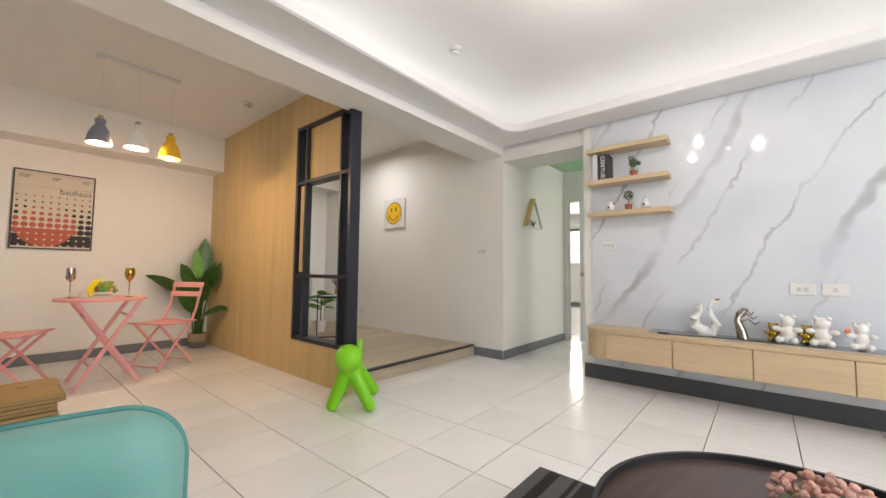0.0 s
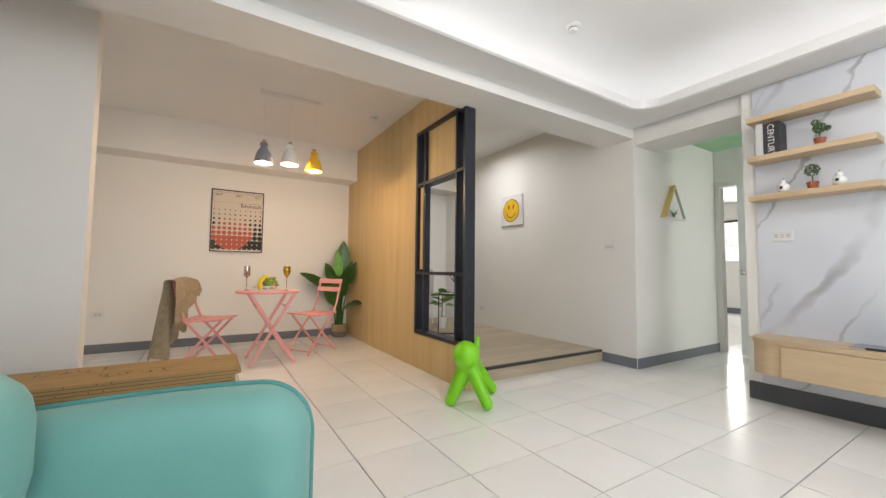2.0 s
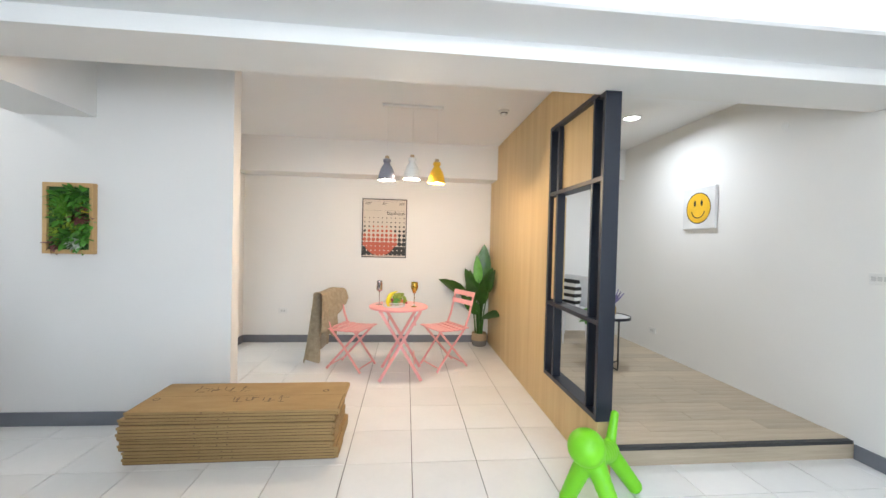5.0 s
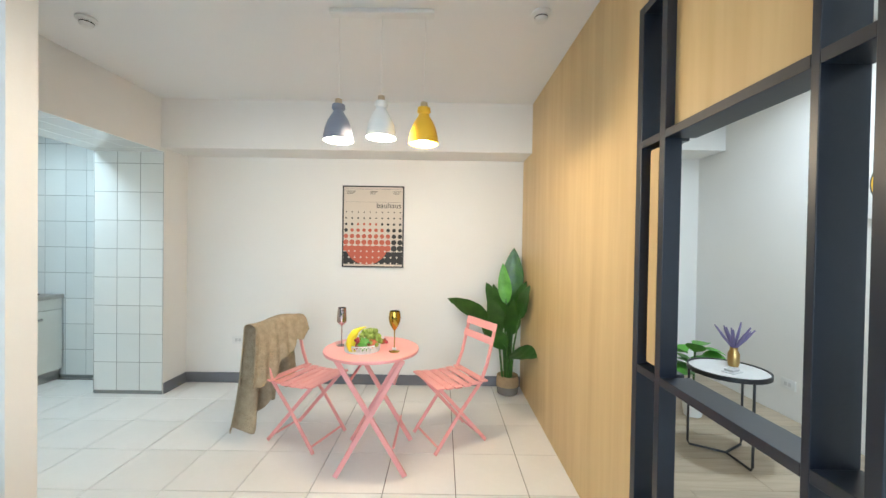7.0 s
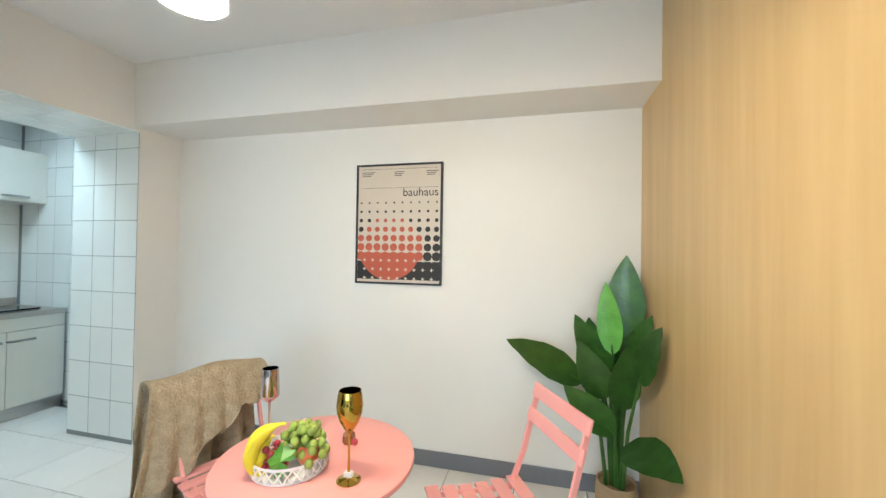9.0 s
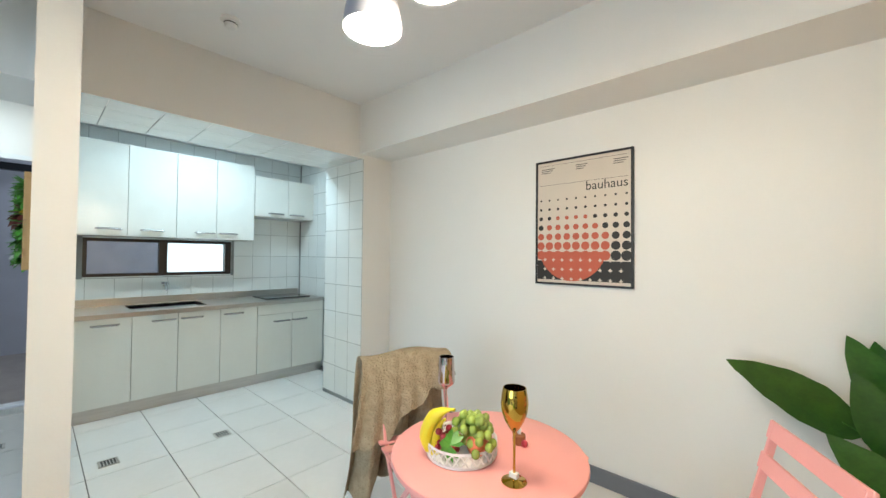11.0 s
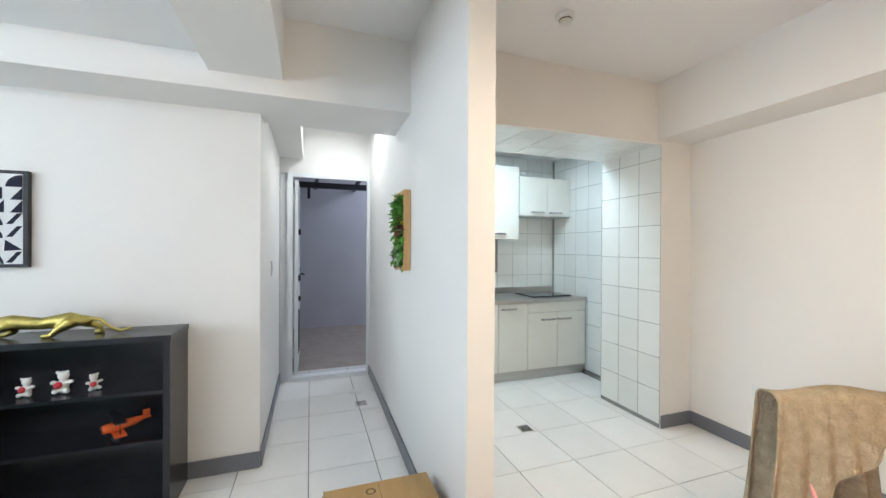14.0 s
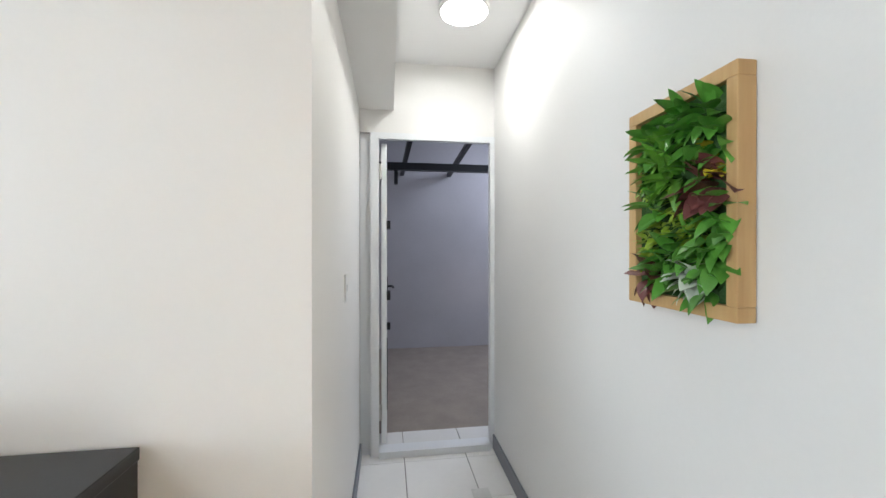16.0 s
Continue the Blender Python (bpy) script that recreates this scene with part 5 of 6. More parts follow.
# wall shelves and what stands on them
for z, y0 in ((2.06, 0.46), (1.765, 0.46), (1.475, 0.45)):
    solo("wall_shelf", boxes((3.447, y0, z, 3.617, 1.11, z + 0.04), bev=0.003), M_CABWOOD, "light oak floating shelf on the marble wall", "wall shelf", group="floating shelves", smooth=False)
for y0, y1, h, m_, lb in ((1.015, 1.055, 0.235, mat("white_book_cover", (0.7, 0.7, 0.7), 0.5, bump=0), "white hardback book standing on the shelf"), (0.92, 1.012, 0.225, mat("black_book_cover", (0.03, 0.03, 0.035), 0.5, bump=0), "black hardback book lettered CENTURY on the shelf")):
    bk_ = thing("book", 3.46, (y0 + y1) / 2, 1.805, 0, lb, "book", "books on the shelf")
    d = (y1 - y0) / 2
    part("cover", boxes((0.0, -d, 0.0005, 0.004, d, h), (0.004, -d, 0.0005, 0.14, -d + 0.003, h), (0.004, d - 0.003, 0.0005, 0.14, d, h)), m_, bk_, smooth=False)
    part("pages", boxes((0.0045, -d + 0.0035, 0.003, 0.136, d - 0.0035, h - 0.004)), M_PAPER, bk_, smooth=False)
    if h < 0.23:
        lettering("spine_title", "CENTURY", 0.052, Matrix(((0, 0, -1, -0.0006), (0, -1, 0, 0.019), (-1, 0, 0, 0.215), (0, 0, 0, 1))), M_PLASTIC, bk_)
M_TERRA = mat("terracotta", (0.42, 0.12, 0.06), 0.7)


def topiary(y, z, bird):
    p = thing("topiary", 3.53, y, z, 0, "small green bird topiary in a terracotta pot" if bird else "small round green topiary in a terracotta pot", "plant", "little topiaries")
    part("pot", lathe(bmesh.new(), [(0, 0.001), (0.024, 0.001), (0.03, 0.045), (0.033, 0.046), (0.033, 0.054), (0.028, 0.054), (0, 0.05)], 20), M_TERRA, p)
    part("stem", tube(bmesh.new(), [(0, 0, 0.05), (0, 0, 0.1)], 0.004, 6), M_LEAF, p)
    bm = bmesh.new()
    rl = random.Random(5)
    spots = [((0, 0, 0.135), 0.042)] if not bird else [((0, 0, 0.125), 0.036), ((0, 0.02, 0.165), 0.022), ((0, -0.04, 0.115), 0.016)]
    for c, r in spots:
        for k in range(260 if r > 0.03 else 110):
            d = Vector((rl.gauss(0, 1), rl.gauss(0, 1), rl.gauss(0, 1))).normalized()
            o = Vector(c) + d * r * rl.uniform(0.75, 1.0)
            u = d.orthogonal().normalized() * 0.006
            w = d.cross(u).normalized() * 0.004
            bm.faces.new([bm.verts.new(q) for q in (o - u, o + w + d * 0.004, o + u, o - w + d * 0.004)])
    part("crown", bm, M_LEAF, p, smooth=False)


topiary(0.73, 1.805, True)
topiary(0.775, 1.515, False)


def figurine(name, at, rz, rows, material, label, extra=None, vox=0.004):
    """A small ornament out of overlapping rounds: (centre, radius, stretch)."""
    b = bmesh.new()
    for c, r, s in rows:
        ball(b, c, r, *s, u=14, v=10)
    if extra:
        extra(b)
    o = solo(name, b, material, label, "ornament", at=pose(*at, 0, 0, rz))
    m = o.modifiers.new("skin", "REMESH")
    m.mode, m.voxel_size, m.use_smooth_shade = "VOXEL", vox, True
    return o


M_CERAM = mat("white_ceramic", (0.8, 0.8, 0.79), 0.2, var=0.01, bump=0)
for y, lb in ((0.92, "white bird ornament sitting on the shelf edge"), (0.64, "white and dark bird ornament on the shelf")):
    b_ = thing("bird_ornament", 3.5, y, 1.515, 0, lb, "ornament", "bird ornaments")
    bm = bmesh.new()
    ball(bm, (0, 0, 0.036), 0.036, sz=1.0)
    ball(bm, (0, 0.0, 0.075), 0.02)
    part("body", bm, M_CERAM, b_)
    bm = bmesh.new()
    ball(bm, (-0.032, 0.004, 0.035), 0.01)
    ball(bm, (0, 0, 0.096), 0.005)
    part("spots", bm, M_INK, b_)
TT = 0.5005
bm = bmesh.new()
tube(bm, [(0, 0.03, 0.012), (0, -0.045, 0.03), (0, -0.075, 0.08), (0, -0.05, 0.15), (0, -0.03, 0.21), (0, -0.045, 0.25), (0, -0.075, 0.27)], [0.035, 0.04, 0.033, 0.021, 0.014, 0.014, 0.008], 12)
tube(bm, [(0, 0.0, 0.02), (0, 0.055, 0.06), (0, 0.06, 0.12), (0, 0.03, 0.19), (0, 0.015, 0.24)], [0.042, 0.042, 0.038, 0.026, 0.004], 12)
tube(bm, [(0, 0.04, 0.03), (0, 0.0, 0.04), (0, -0.03, 0.03)], [0.035, 0.035, 0.03], 12)
sw = solo("swan_ornament", bm, M_CERAM, "white ceramic swan with a gold beak", "ornament", at=pose(3.5, 0.25, TT + 0.006))
b2 = tube(bmesh.new(), [(0, -0.07, 0.269), (0, -0.095, 0.275), (0, -0.105, 0.268)], [0.009, 0.006, 0.002], 10)
part("beak", b2, M_GOLD, sw, "gold beak")
bm = bmesh.new()
tube(bm, [(0, -0.025, 0.0), (0, -0.015, 0.06), (0, 0.005, 0.13), (0, 0.0, 0.18), (0, -0.03, 0.215), (0, -0.06, 0.21)], [0.035, 0.032, 0.024, 0.016, 0.012, 0.008], 12)
for k, (a, b) in enumerate((((0, -0.01, 0.15), (0, -0.11, 0.17)), ((0, -0.015, 0.12), (0, -0.12, 0.13)), ((0, -0.03, 0.17), (0, -0.09, 0.2)))):
    a, b = Vector(a), Vector(b)
    tube(bm, [a, a.lerp(b, 0.4) + Vector((0, 0, 0.022)), a.lerp(b, 0.75) - Vector((0, 0, 0.018)), b], [0.008, 0.008, 0.007, 0.004], 8)
solo("tree_ornament", bm, mat("pewter_silver", (0.42, 0.38, 0.33), 0.2, 1.0), "silver bent tree ornament on the cabinet", "ornament", at=pose(3.52, 0.045, TT + 0.003))
bear = [((0, 0, 0.03), 0.035, (1, 1, 0.9)), ((0, 0, 0.07), 0.038, (1, 1, 1.1)), ((0, 0, 0.135), 0.036, (0.9, 1.0, 1.0)), ((-0.01, 0.03, 0.165), 0.012, (1, 1, 1)), ((-0.01, -0.03, 0.165), 0.012, (1, 1, 1)), ((-0.035, 0.035, 0.025), 0.02, (1, 1, 1)), ((-0.035, -0.035, 0.025), 0.02, (1, 1, 1)), ((-0.02, -0.05, 0.09), 0.016, (1, 1.4, 1)), ((-0.02, 0.05, 0.09), 0.016, (1, 1.4, 1))]
for y in (-0.19, -0.36):
    figurine("bear_ornament", (3.49, y - 0.03, TT + 0.002), -10, [(Vector(c) * 1.12, r * 1.12, s) for c, r, s in bear], M_CERAM, "white faceted bear ornament on the cabinet")
    figurine("bear_ornament", (3.52, y + 0.045, TT + 0.003), 15, [(Vector(c) * 0.75, r * 0.75, s) for c, r, s in bear], M_GOLD, "small gold bear ornament beside the white one")
figurine("bear_ornament", (3.49, -0.56, TT + 0.002), 0, bear, M_CERAM, "white figure holding an orange flower")
solo("orange_flower", ball(bmesh.new(), (0, 0, 0.0), 0.016), mat("orange_petal", (0.8, 0.25, 0.12), 0.6), "small orange flower held by the white figure", "flower", at=pose(3.47, -0.5, TT + 0.12))
bm = bmesh.new()
tube(bm, [(3.37, 0.47, TT + 0.004), (3.4, 0.3, TT + 0.003), (3.45, 0.1, TT + 0.006), (3.47, -0.2, TT + 0.006)], 0.003, 6)
box(bm, 3.355, 0.46, TT + 0.0005, 3.385, 0.54, TT + 0.012, bev=0.003)
solo("cable", bm, M_BLACK, "black cable with a plug on the cabinet top", "cable")

# ---- black shelf by the west wall ----
M_BLKLAM = mat("black_laminate", (0.012, 0.013, 0.018), 0.25, var=0.1, bump=0.01)
bs = thing("bookcase", -1.87, 1.95, 0, 0, "low black open bookcase against the white wall", "bookcase")
D = 0.3
part("side", boxes((0, -0.03, 0, D, 0, 0.888)), M_BLKLAM, bs, smooth=False)
part("side", boxes((0, -1.83, 0, D, -1.8, 0.888)), M_BLKLAM, bs, smooth=False)
part("top", boxes((-0.0, -1.84, 0.889, D + 0.004, 0.005, 0.919), bev=0.002), M_BLKLAM, bs, smooth=False)
part("back", boxes((0.002, -1.8, 0.06, 0.01, -0.03, 0.888)), M_BLKLAM, bs, smooth=False)
part("plinth", boxes((0.02, -1.8, 0.001, D - 0.01, -0.03, 0.06)), M_BLKLAM, bs, smooth=False)
for y0 in (-0.92,):
    part("divider", boxes((0.011, y0 - 0.01, 0.06, D - 0.002, y0 + 0.01, 0.888)), M_BLKLAM, bs, smooth=False)
for a, b in ((-1.8, -0.93), (-0.91, -0.03)):
    for z in (0.06, 0.37, 0.622):
        part("shelf", boxes((0.011, a, z, D - 0.004, b, z + 0.018)), M_BLKLAM, bs, smooth=False)
# panther
M_BRASS = mat("brushed_brass", (0.56, 0.46, 0.14), 0.38, 1.0, var=0.15, scale=25, bump=0.15)
bm = bmesh.new()


def chain(pts, rs, n=6):
    for (a, b), (ra, rb_) in zip(zip(pts, pts[1:]), zip(rs, rs[1:])):
        a, b = Vector(a), Vector(b)
        for i in range(n + 1):
            ball(bm, a + (b - a) * i / n, ra + (rb_ - ra) * i / n, u=10, v=8)


chain([(0, -0.335, 0.068), (0, -0.3, 0.08), (0, -0.245, 0.078), (0, -0.18, 0.082), (0, -0.07, 0.07), (0, 0.04, 0.084), (0, 0.1, 0.074)], [0.02, 0.031, 0.027, 0.037, 0.029, 0.037, 0.026])
chain([(0, 0.1, 0.09), (0, 0.165, 0.078), (0, 0.205, 0.035), (0, 0.25, 0.014), (0, 0.29, 0.026)], [0.014, 0.01, 0.009, 0.009, 0.008])
chain([(0.02, -0.19, 0.07), (0.026, -0.26, 0.036), (0.03, -0.33, 0.012), (0.03, -0.355, 0.011)], [0.026, 0.016, 0.013, 0.011])
chain([(-0.02, -0.18, 0.07), (-0.026, -0.19, 0.032), (-0.03, -0.24, 0.012)], [0.024, 0.015, 0.012])
chain([(0.02, 0.05, 0.072), (0.03, 0.0, 0.036), (0.03, -0.02, 0.013), (0.03, -0.05, 0.012)], [0.03, 0.016, 0.012, 0.011])
chain([(-0.02, 0.08, 0.07), (-0.03, 0.15, 0.04), (-0.03, 0.16, 0.013), (-0.03, 0.135, 0.012)], [0.026, 0.015, 0.012, 0.011])
for s_y in (-0.014, 0.014):
    ball(bm, (s_y, -0.285, 0.108), 0.009)
pa = solo("panther_ornament", bm, M_BRASS, "brass stalking panther ornament on the bookcase", "ornament", at=pose(-1.7, 1.445, 0.917))
mo = pa.modifiers.new("skin", "REMESH")
mo.mode, mo.voxel_size, mo.use_smooth_shade = "VOXEL", 0.005, True
mo = pa.modifiers.new("soft", "SMOOTH")
mo.iterations = 3
M_HEART = mat("red_heart", (0.6, 0.03, 0.05), 0.35, bump=0)
for y, s_, lb in ((1.33, 0.7, "small white bear with a red heart on the shelf"), (1.47, 0.85, "white bear holding a red heart on the shelf"), (1.59, 0.65, "small white bear turned sideways on the shelf")):
    fb = figurine("bear_ornament", (-1.68, y, 0.6405), 180 + (40 if y > 1.55 else 0), [(Vector(c) * s_ * 0.76, r * s_ * 0.76, q) for c, r, q in bear], M_CERAM, lb, vox=0.0035)
    part("heart", ball(bmesh.new(), (-0.029 * s_, 0.011 * s_, 0.054 * s_), 0.02 * s_), M_HEART, fb, "red heart")
# toy plane
pln = thing("toy_plane", -1.68, 1.72, 0.388, 30, "orange and black toy biplane on the shelf", "toy")
M_ORG = mat("orange_tin", (0.75, 0.14, 0.03), 0.4)
part("fuselage", tube(bmesh.new(), [(0, -0.09, 0.06), (0, -0.05, 0.06), (0, 0.04, 0.065), (0, 0.1, 0.075)], [0.02, 0.026, 0.02, 0.006], 12), M_ORG, pln)
part("wing", boxes((-0.1, -0.055, 0.1, 0.1, -0.005, 0.105), bev=0.002), M_BLACK, pln, smooth=False)
part("wing", boxes((-0.1, -0.055, 0.035, 0.1, -0.005, 0.04), bev=0.002), M_ORG, pln, smooth=False)
part("tail_fin", boxes((-0.035, 0.08, 0.075, 0.035, 0.105, 0.079), (-0.002, 0.075, 0.075, 0.002, 0.105, 0.11)), M_ORG, pln, smooth=False)
for s in (-1, 1):
    part("wheel", tube(bmesh.new(), [(s * 0.035, -0.04, 0.018), (s * 0.045, -0.04, 0.018)], 0.018, 14), M_BLACK, pln)
    part("strut", tube(bmesh.new(), [(s * 0.07, -0.03, 0.04), (s * 0.07, -0.03, 0.1)], 0.002, 6), M_BLACK, pln)
part("propeller", boxes((-0.045, -0.094, 0.056, 0.045, -0.091, 0.064)), M_BLACK, pln, smooth=False)
bm = bmesh.new()
rl = random.Random(8)
for k in range(240):
    c = Vector((rl.uniform(-0.06, 0.06), rl.uniform(-0.14, 0.14), rl.uniform(0.002, 0.07)))
    d = Vector((rl.gauss(0, 1), rl.gauss(0, 1), rl.gauss(0, 1))).normalized() * 0.016
    u = d.orthogonal().normalized() * 0.009
    bm.faces.new([bm.verts.new((q.x, q.y, max(q.z, 0.001))) for q in (c - d, c + u, c + d, c - u)])
solo("dried_flowers", bm, mat("magenta_petals", (0.35, 0.06, 0.25), 0.8), "magenta dried flowers lying on the shelf", "flowers", at=pose(-1.7, 0.9, 0.6405), smooth=False)
bm = bmesh.new()
for k in range(16):
    y0 = -0.11 + k * 0.0145
    tube(bm, [(-0.06, y0, 0.006), (0.02, y0 + 0.002, 0.012), (0.1, y0, 0.008), (0.145, y0, -0.01), (0.15, y0 + 0.003 * (k % 3), -0.05 - 0.01 * (k % 2))], 0.0065, 6)
solo("table_runner", bm, mat("grey_white_weave", (0.6, 0.6, 0.62), 0.9), "grey and white fringed cloth on the bookcase top", "cloth", at=pose(-1.69, 0.9, 0.92))
solo("leaf_stem", tube(bmesh.new(), [(0, -0.15, 0.003), (0, 0, 0.012), (0, 0.14, 0.004)], [0.002, 0.006, 0.001], 6), M_LEAFB, "thin green leaf lying on the lower shelf", "leaf", at=pose(-1.66, 0.85, 0.3885))

# black and white picture
art = thing("framed_picture", -1.884, 0.895, 1.258, 0, "black framed picture of black and white cut shapes", "picture")
part("frame", boxes((0.001, -0.345, 0, 0.03, 0.345, 0.5), bev=0.002), M_BLACK, art, smooth=False)
M_NAVY = mat("navy_black_ink", (0.014, 0.016, 0.034), 0.7, bump=0, spec=0.2)
part("paper", boxes((0.025, -0.325, 0.018, 0.0315, 0.325, 0.482)), mat("white_paper", (0.72, 0.73, 0.74), 0.6, bump=0), art, smooth=False)
ra = random.Random(21)
nx_, nz_ = 9, 7
cw, chh = 0.648 / nx_, 0.462 / nz_
arc = lambda r, a0, a1, ox=0.0, oz=0.0: [(ox + r * math.cos(radians(a)), oz + r * math.sin(radians(a))) for a in range(a0, a1 + 1, 15)]
SHAPES = ([(0.05, 0.05), (0.9, 0.05), (0.9, 0.95), (0.05, 0.95)], [(0, 0), (1, 0.1), (0.05, 0.9)], [(0, 0)] + arc(0.95, 0, 90), [(0.1, 0.1), (0.45, 0.1), (1, 0.95), (0.7, 0.95)], [(1, 1)] + arc(0.95, 180, 270, 1, 1),
          [(0, 0.25), (1, 0.25), (1, 0.7), (0, 0.7)], arc(1.0, 0, 90) + arc(0.82, 0, 90)[::-1], [(0, 0), (0.35, 0), (0.6, 1), (0, 1)], [(0.0, 0.9), (1.0, 0.45), (1.0, 0.3), (0.0, 0.72)], [(1, 0)] + arc(0.95, 90, 180, 1, 0), [(0.3, 0), (1, 0), (1, 1)])
for i in range(nx_):
    for j in range(nz_):
        k = ra.randrange(len(SHAPES) + 1)
        if k < len(SHAPES):
            bm = bmesh.new()
            bm.faces.new([bm.verts.new((0.0322, -0.324 + (i + u) * cw, 0.019 + (j + v) * chh)) for u, v in SHAPES[k]])
            part("cut_shape", bm, M_NAVY, art, smooth=False)

# living wall planter
M_PINE = mat("knotty_pine", (0.6, 0.4, 0.18), 0.5, scale=4, fine=20, stretch=(6, 6, 0.6), color2=(0.5, 0.3, 0.12))
gp = thing("wall_planter", -1.692, 3.206, 1.23, -0.9, "pine framed panel of mixed artificial greenery", "wall planter")
for r in ((-0.175, -0.042, 0, 0.155, -0.001, 0.03), (-0.175, -0.042, 0.467, 0.155, -0.001, 0.497), (-0.175, -0.042, 0.03, -0.145, -0.001, 0.467), (0.13, -0.042, 0.03, 0.155, -0.001, 0.467)):
    part("frame", boxes(r, bev=0.002), M_PINE, gp, smooth=False)
part("backing", boxes((-0.145, -0.025, 0.03, 0.13, -0.001, 0.47)), mat("dark_moss", (0.05, 0.12, 0.03), 0.9, fine=120, bump=0.6), gp, smooth=False)
M_LIMEG = mat("fresh_green_leaf", (0.2, 0.42, 0.05), 0.4, color2=(0.1, 0.28, 0.03), random_tone=0.2)
M_LIME = mat("lime_leaf", (0.35, 0.5, 0.05), 0.5, random_tone=0.2)
M_WINE = mat("wine_leaf", (0.16, 0.05, 0.045), 0.5, random_tone=0.2)
M_PALE = mat("white_petal", (0.7, 0.76, 0.65), 0.6)
M_YFL = mat("yellow_flower", (0.75, 0.62, 0.04), 0.5)
kinds = {"a": leaf_mesh("leaf", 0.078, 0.027, M_LIMEG, 0.25, 0.3), "b": leaf_mesh("leaf", 0.065, 0.034, M_LEAFB, 0.3, 0.2), "c": leaf_mesh("leaf", 0.032, 0.02, M_LIME, 0.3, 0.2), "d": leaf_mesh("leaf", 0.07, 0.045, M_WINE, 0.3, 0.2), "e": leaf_mesh("leaf", 0.06, 0.045, M_PALE, 0.4, 0.2), "f": leaf_mesh("leaf", 0.026, 0.02, M_YFL, 0.2, 0.1)}
rp_ = random.Random(12)


def tuft(cx, cz, key, n, rise, rad=0.01):
    for k in range(n):
        a = 2 * math.pi * k / n + rp_.uniform(-0.3, 0.3)
        e = rp_.uniform(0.3, rise + 0.15)
        b = Vector((cx + rad * math.cos(a), -0.018 - rp_.uniform(0, 0.02), cz + rad * math.sin(a)))
        leaf_at(gp, kinds[key], b, b + Vector((math.cos(a) * math.cos(e), -math.sin(e), math.sin(a) * math.cos(e))), rp_.uniform(-30, 30))


for c in ((-0.05, 0.37), (-0.02, 0.3), (-0.06, 0.33)):
    tuft(*c, "a", 14, 1.0)
for c in ((0.08, 0.42), (0.1, 0.36), (-0.08, 0.24), (0.09, 0.12), (0.03, 0.15), (-0.03, 0.12), (0.11, 0.22), (0.0, 0.43), (0.04, 0.38), (0.06, 0.06), (-0.05, 0.08), (0.1, 0.17), (-0.09, 0.4), (0.06, 0.3)):
    tuft(*c, "b", 13, 1.1, 0.015)
for c in ((-0.09, 0.18), (-0.06, 0.2), (0.03, 0.2), (0.05, 0.17), (-0.1, 0.15), (0.0, 0.24), (-0.1, 0.3), (-0.09, 0.12)):
    tuft(*c, "c", 18, 1.2, 0.02)
for c in ((0.07, 0.26), (-0.1, 0.07), (0.1, 0.27)):
    tuft(*c, "d", 9, 1.0)
tuft(0.04, 0.075, "e", 14, 1.3)
for c in ((0.07, 0.35), (0.09, 0.31), (0.11, 0.3)):
    tuft(*c, "f", 10, 1.3, 0.004)

# window in the hall
hw = new("window_3")
tagged(hw, "barred window with a dark top rail in the far room", "window", kind="structure")
part("window_frame", boxes((10.71, 3.0, 1.2, 10.76, 3.05, 2.17), (10.71, 4.55, 1.2, 10.76, 4.6, 2.17), (10.71, 3.05, 1.2, 10.76, 4.55, 1.25), (10.71, 3.77, 1.25, 10.76, 3.82, 2.17)), M_DOORW, hw, smooth=False)
part("head_rail", boxes((10.69, 2.98, 2.17, 10.77, 4.62, 2.22)), M_DARKBROWN, hw, "dark brown top rail", smooth=False)
for z in (1.62, 1.72):
    part("bar", boxes((10.765, 3.0, z, 10.78, 4.6, z + 0.014)), M_STEEL, hw, smooth=False)
for k in range(12):
    part("bar", boxes((10.781, 3.08 + k * 0.13, 1.2, 10.79, 3.092 + k * 0.13, 2.2)), M_DOORW, hw, smooth=False)
setting("backdrop_hall_daylight", boxes((11.4, 1.5, 0.4, 11.42, 6.5, 3.0)), mat("pale_daylight", (0.8, 0.8, 0.8), emit=(1, 1, 0.95), power=1.0, bump=0), "bright daylight outside the far window")

# ---- laid pieces ----
def tile_mesh(name, w, h, t, material, c=0.0025):
    """A tile centred on its face: w by h, t thick, its face at z = 0 and its edges chamfered."""
    bm = bmesh.new()
    rings = []
    for ix, z in ((0.0, -t), (0.0, -c), (c, 0.0)):
        rings.append([bm.verts.new((sx * (w / 2 - ix), sy * (h / 2 - ix), z)) for sx, sy in ((-1, -1), (1, -1), (1, 1), (-1, 1))])
    for q, u in zip(rings, rings[1:]):
        for k in range(4):
            bm.faces.new((q[k], q[(k + 1) % 4], u[(k + 1) % 4], u[k]))
    bm.faces.new(rings[-1])
    return mesh_of(name, bm, material)


def lay(name, me, m, parent):
    ob = new(name, me)
    ob.parent = parent
    ob.matrix_basis = m
    return ob


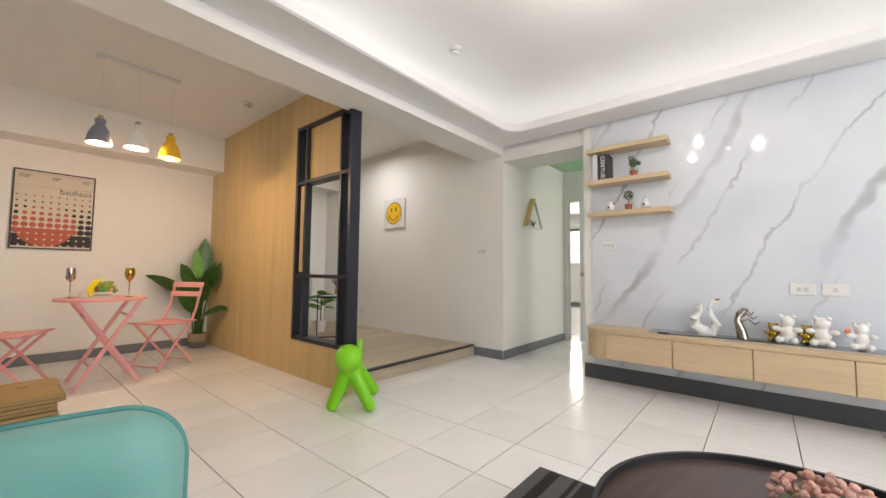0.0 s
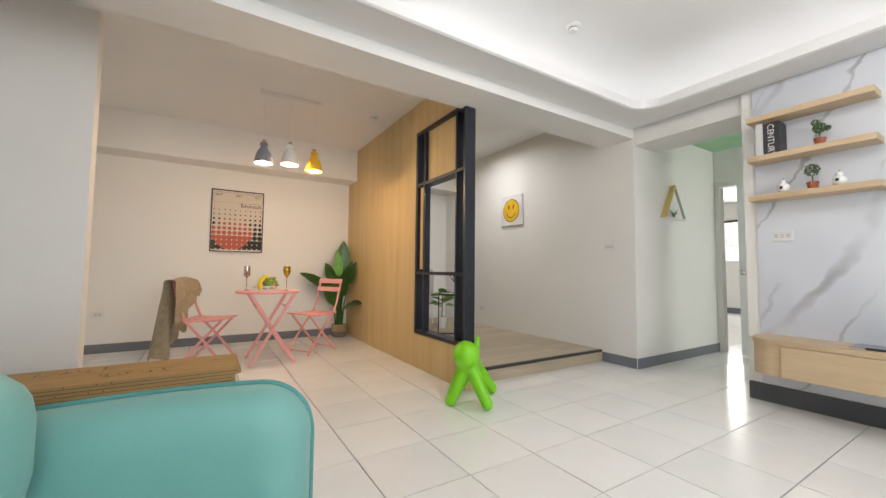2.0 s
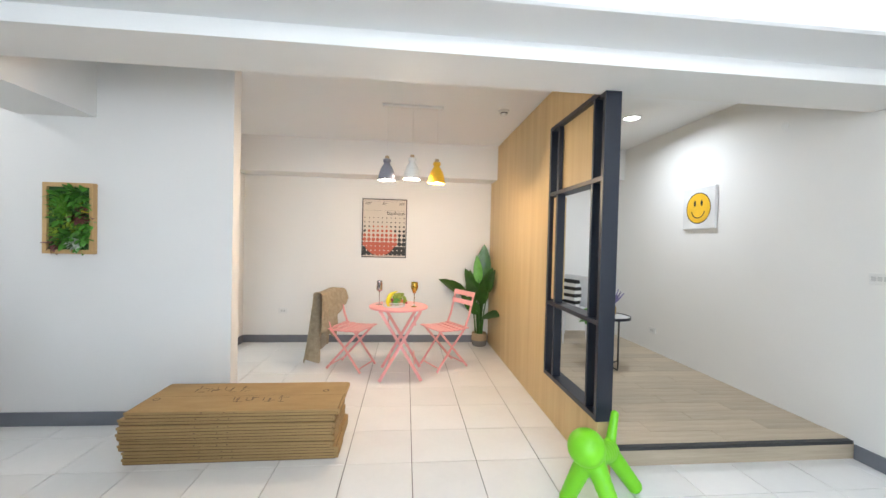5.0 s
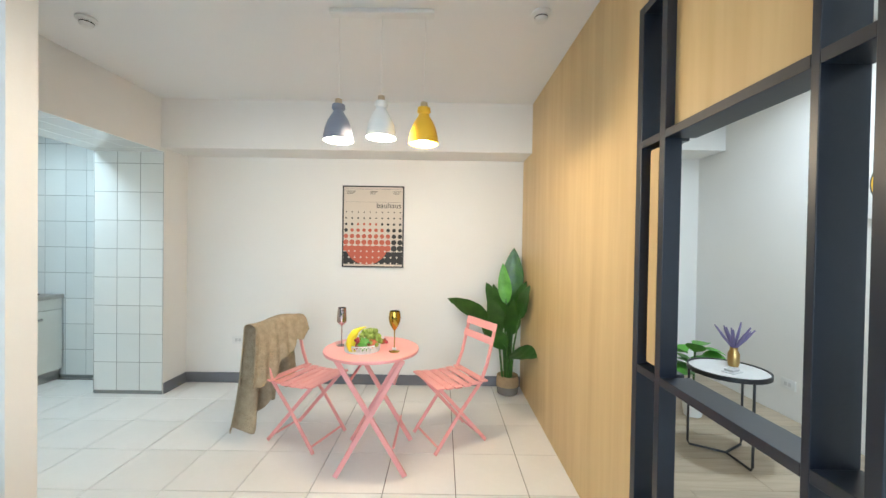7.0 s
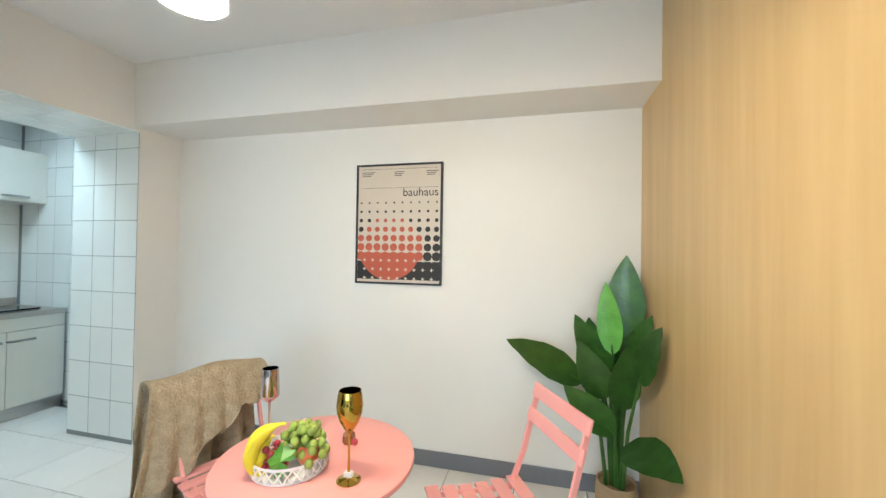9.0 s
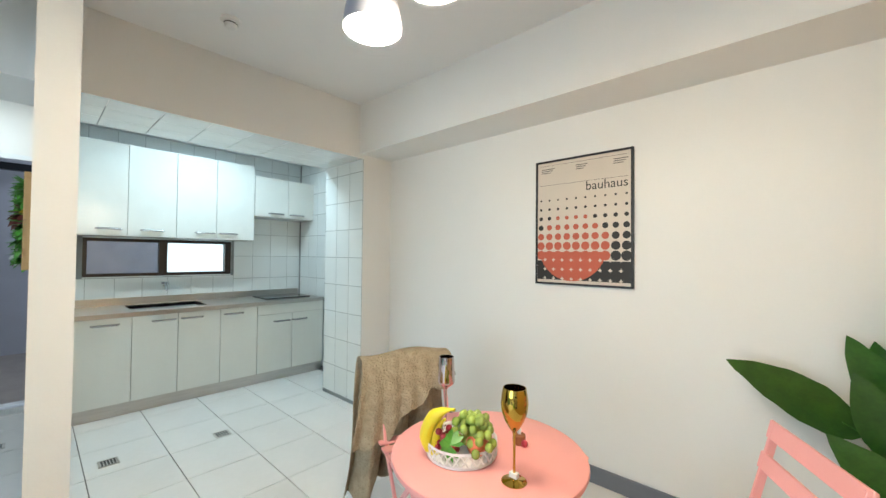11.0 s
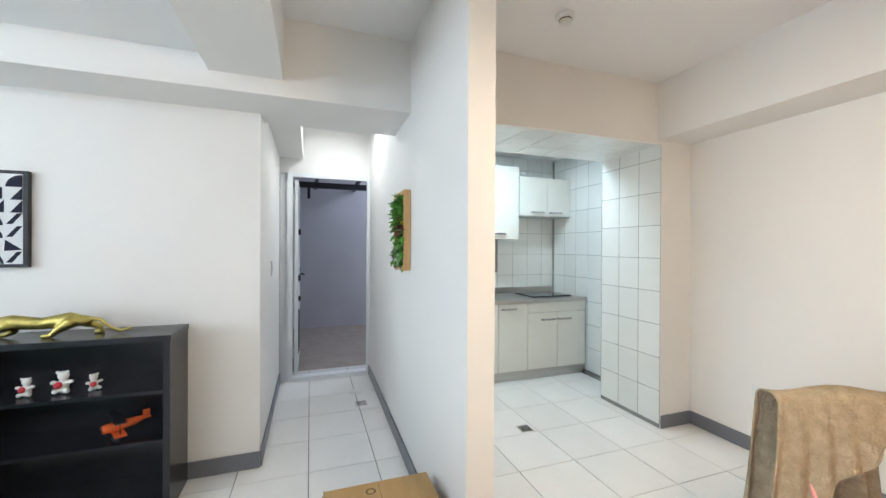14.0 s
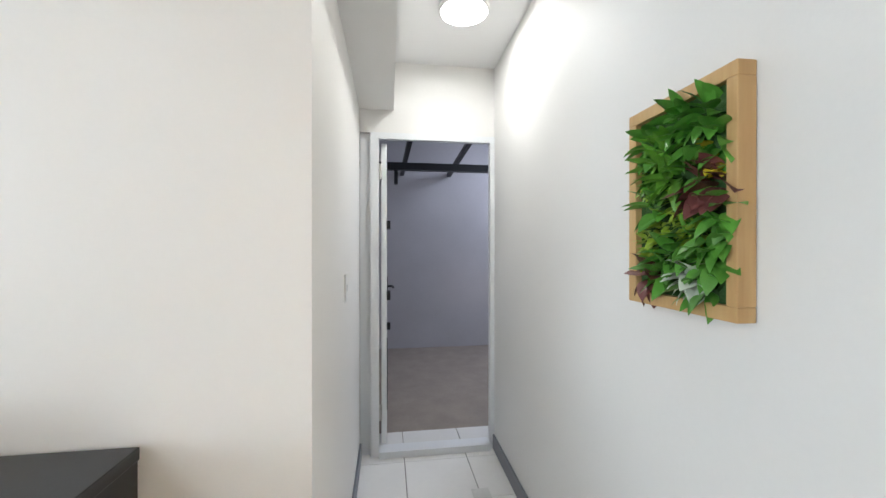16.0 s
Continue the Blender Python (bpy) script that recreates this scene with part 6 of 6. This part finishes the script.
PITCH = 0.407
floor_ob = bpy.data.objects["floor"]
tm = tile_mesh("tile", PITCH - 0.005, PITCH - 0.005, 0.01, M_TILE, 0.001)
rest = bmesh.new()
rng = random.Random(4)
for i in range(-13, 23):
    for j in range(-12, 10):
        x, y = 1.533 + (i + 0.5) * PITCH, 1.805 + (j + 0.5) * PITCH
        if not (-3.6 < x < 10.7 and -2.95 < y < 5.6):
            continue
        if x > 2.1 and y > 2.8 and x < 3.6:
            continue
        if x < -2.15 and y < 2.2:
            continue
        m = pose(x, y, rng.uniform(-0.0006, 0.0006), rng.uniform(-0.05, 0.05), rng.uniform(-0.05, 0.05), 0)
        if -3.5 < x < 3.7 and -0.2 < y < 5.5:
            lay("tile", tm, m, floor_ob)
        else:
            q = bmesh.new()
            q.from_mesh(tm)
            q.transform(m)
            tmp = bpy.data.meshes.new("tmp")
            q.to_mesh(tmp)
            q.free()
            rest.from_mesh(tmp)
            bpy.data.meshes.remove(tmp)
ob = part("outer_tiles", rest, M_TILE, floor_ob, smooth=False)
tagged(ob, "white floor tiles farther off", kind="stuff")
# wall tiles of the kitchen
wt_m = tile_mesh("wall_tile", 0.202, 0.251, 0.006, M_WALLTILE, 0.0015)
setting("wall_grout", boxes((-2.079, 5.1465, 0.0, -1.463, 5.149, 2.165), (-3.35, 5.5165, 0.0, -2.09, 5.519, 2.46), (-3.3585, 3.32, 0.9, -3.357, 3.5, 2.46), (-3.3585, 4.72, 0.9, -3.357, 5.51, 2.46), (-3.3585, 3.5, 0.9, -3.357, 4.72, 1.09), (-3.3585, 3.5, 1.47, -3.357, 4.72, 2.46), (-2.09, 3.315, 2.1705, -1.47, 5.14, 2.1745)), mat("grey_wall_grout", (0.27, 0.29, 0.29), 0.9), "grey grout between the kitchen wall tiles")
pier = bpy.data.objects["wall_kitchen_pier"]
kwall = bpy.data.objects["wall_west_kitchen"]
for i in range(3):
    for j in range(9):
        z = 0.03 + 0.254 * (j + 0.5)
        if z < 2.2:
            lay("wall_tile", wt_m, pose(-1.462 - 0.2055 * (i + 0.5), 5.1455, z, 90, 0, 0), pier)
for i in range(6):
    for j in range(10):
        lay("wall_tile", wt_m, pose(-2.085 - 0.2045 * (i + 0.5), 5.5155, 0.03 + 0.254 * (j + 0.5), 90, 0, 0), pier)
for i in range(2):
    for j in range(9):
        lay("wall_tile", wt_m, pose(-2.0855, 5.25 + 0.2045 * i, 0.03 + 0.254 * (j + 0.5), 90, 0, -90), pier)
for i in range(11):
    for j in range(3, 10):
        y, z = 3.315 + 0.2045 * (i + 0.5), 0.03 + 0.254 * (j + 0.5)
        if 1.0 < z < 1.56 and y < 4.78:
            continue
        lay("wall_tile", wt_m, pose(-3.3555, y, z, 90, 0, 90), kwall)
sq = tile_mesh("wall_tile", 0.202, 0.13, 0.006, M_WALLTILE, 0.0015)
for i in range(7):
    lay("wall_tile", sq, pose(-3.3555, 3.315 + 0.2045 * (i + 0.5), 1.02, 90, 0, 90), kwall)
khead = bpy.data.objects["wall_kitchen_header"]
setting("kitchen_soffit", boxes((-2.1, 3.31, 2.176, -1.62, 5.52, 2.3), (-1.62, 3.31, 2.176, -1.61, 5.15, 2.18)), M_CEIL, "tiled soffit inside the kitchen opening")
kso = bpy.data.objects["kitchen_soffit"]
for i in range(3):
    for j in range(8):
        lay("wall_tile", wt_m, pose(-1.465 - 0.2055 * (i + 0.5), 3.312 + 0.2555 * (j + 0.5) - 0.1, 2.168, 180, 0, 0), kso)
# planks of the platform
pm = tile_mesh("plank", 0.876, 0.146, 0.012, M_PLANK, 0.0012)
for j in range(22):
    off = 0.44 if j % 2 else 0.0
    y = 2.54 + 0.148 * (j + 0.5)
    if y > 5.62:
        continue
    for k in range(-1, 3):
        x = 1.905 + off + 0.878 * (k + 0.5)
        if 1.9 < x - 0.42 and x + 0.42 < 3.67:
            lay("plank", pm, pose(x, y, Z_STEP, 0, 0, 0), plat)
        elif 1.85 < x < 3.7:
            a, b = max(x - 0.438, 1.903), min(x + 0.438, 3.657)
            if b - a > 0.05:
                lay("plank", tile_mesh("plank", b - a, 0.146, 0.012, M_PLANK, 0.0012), pose((a + b) / 2, y, Z_STEP, 0, 0, 0), plat)
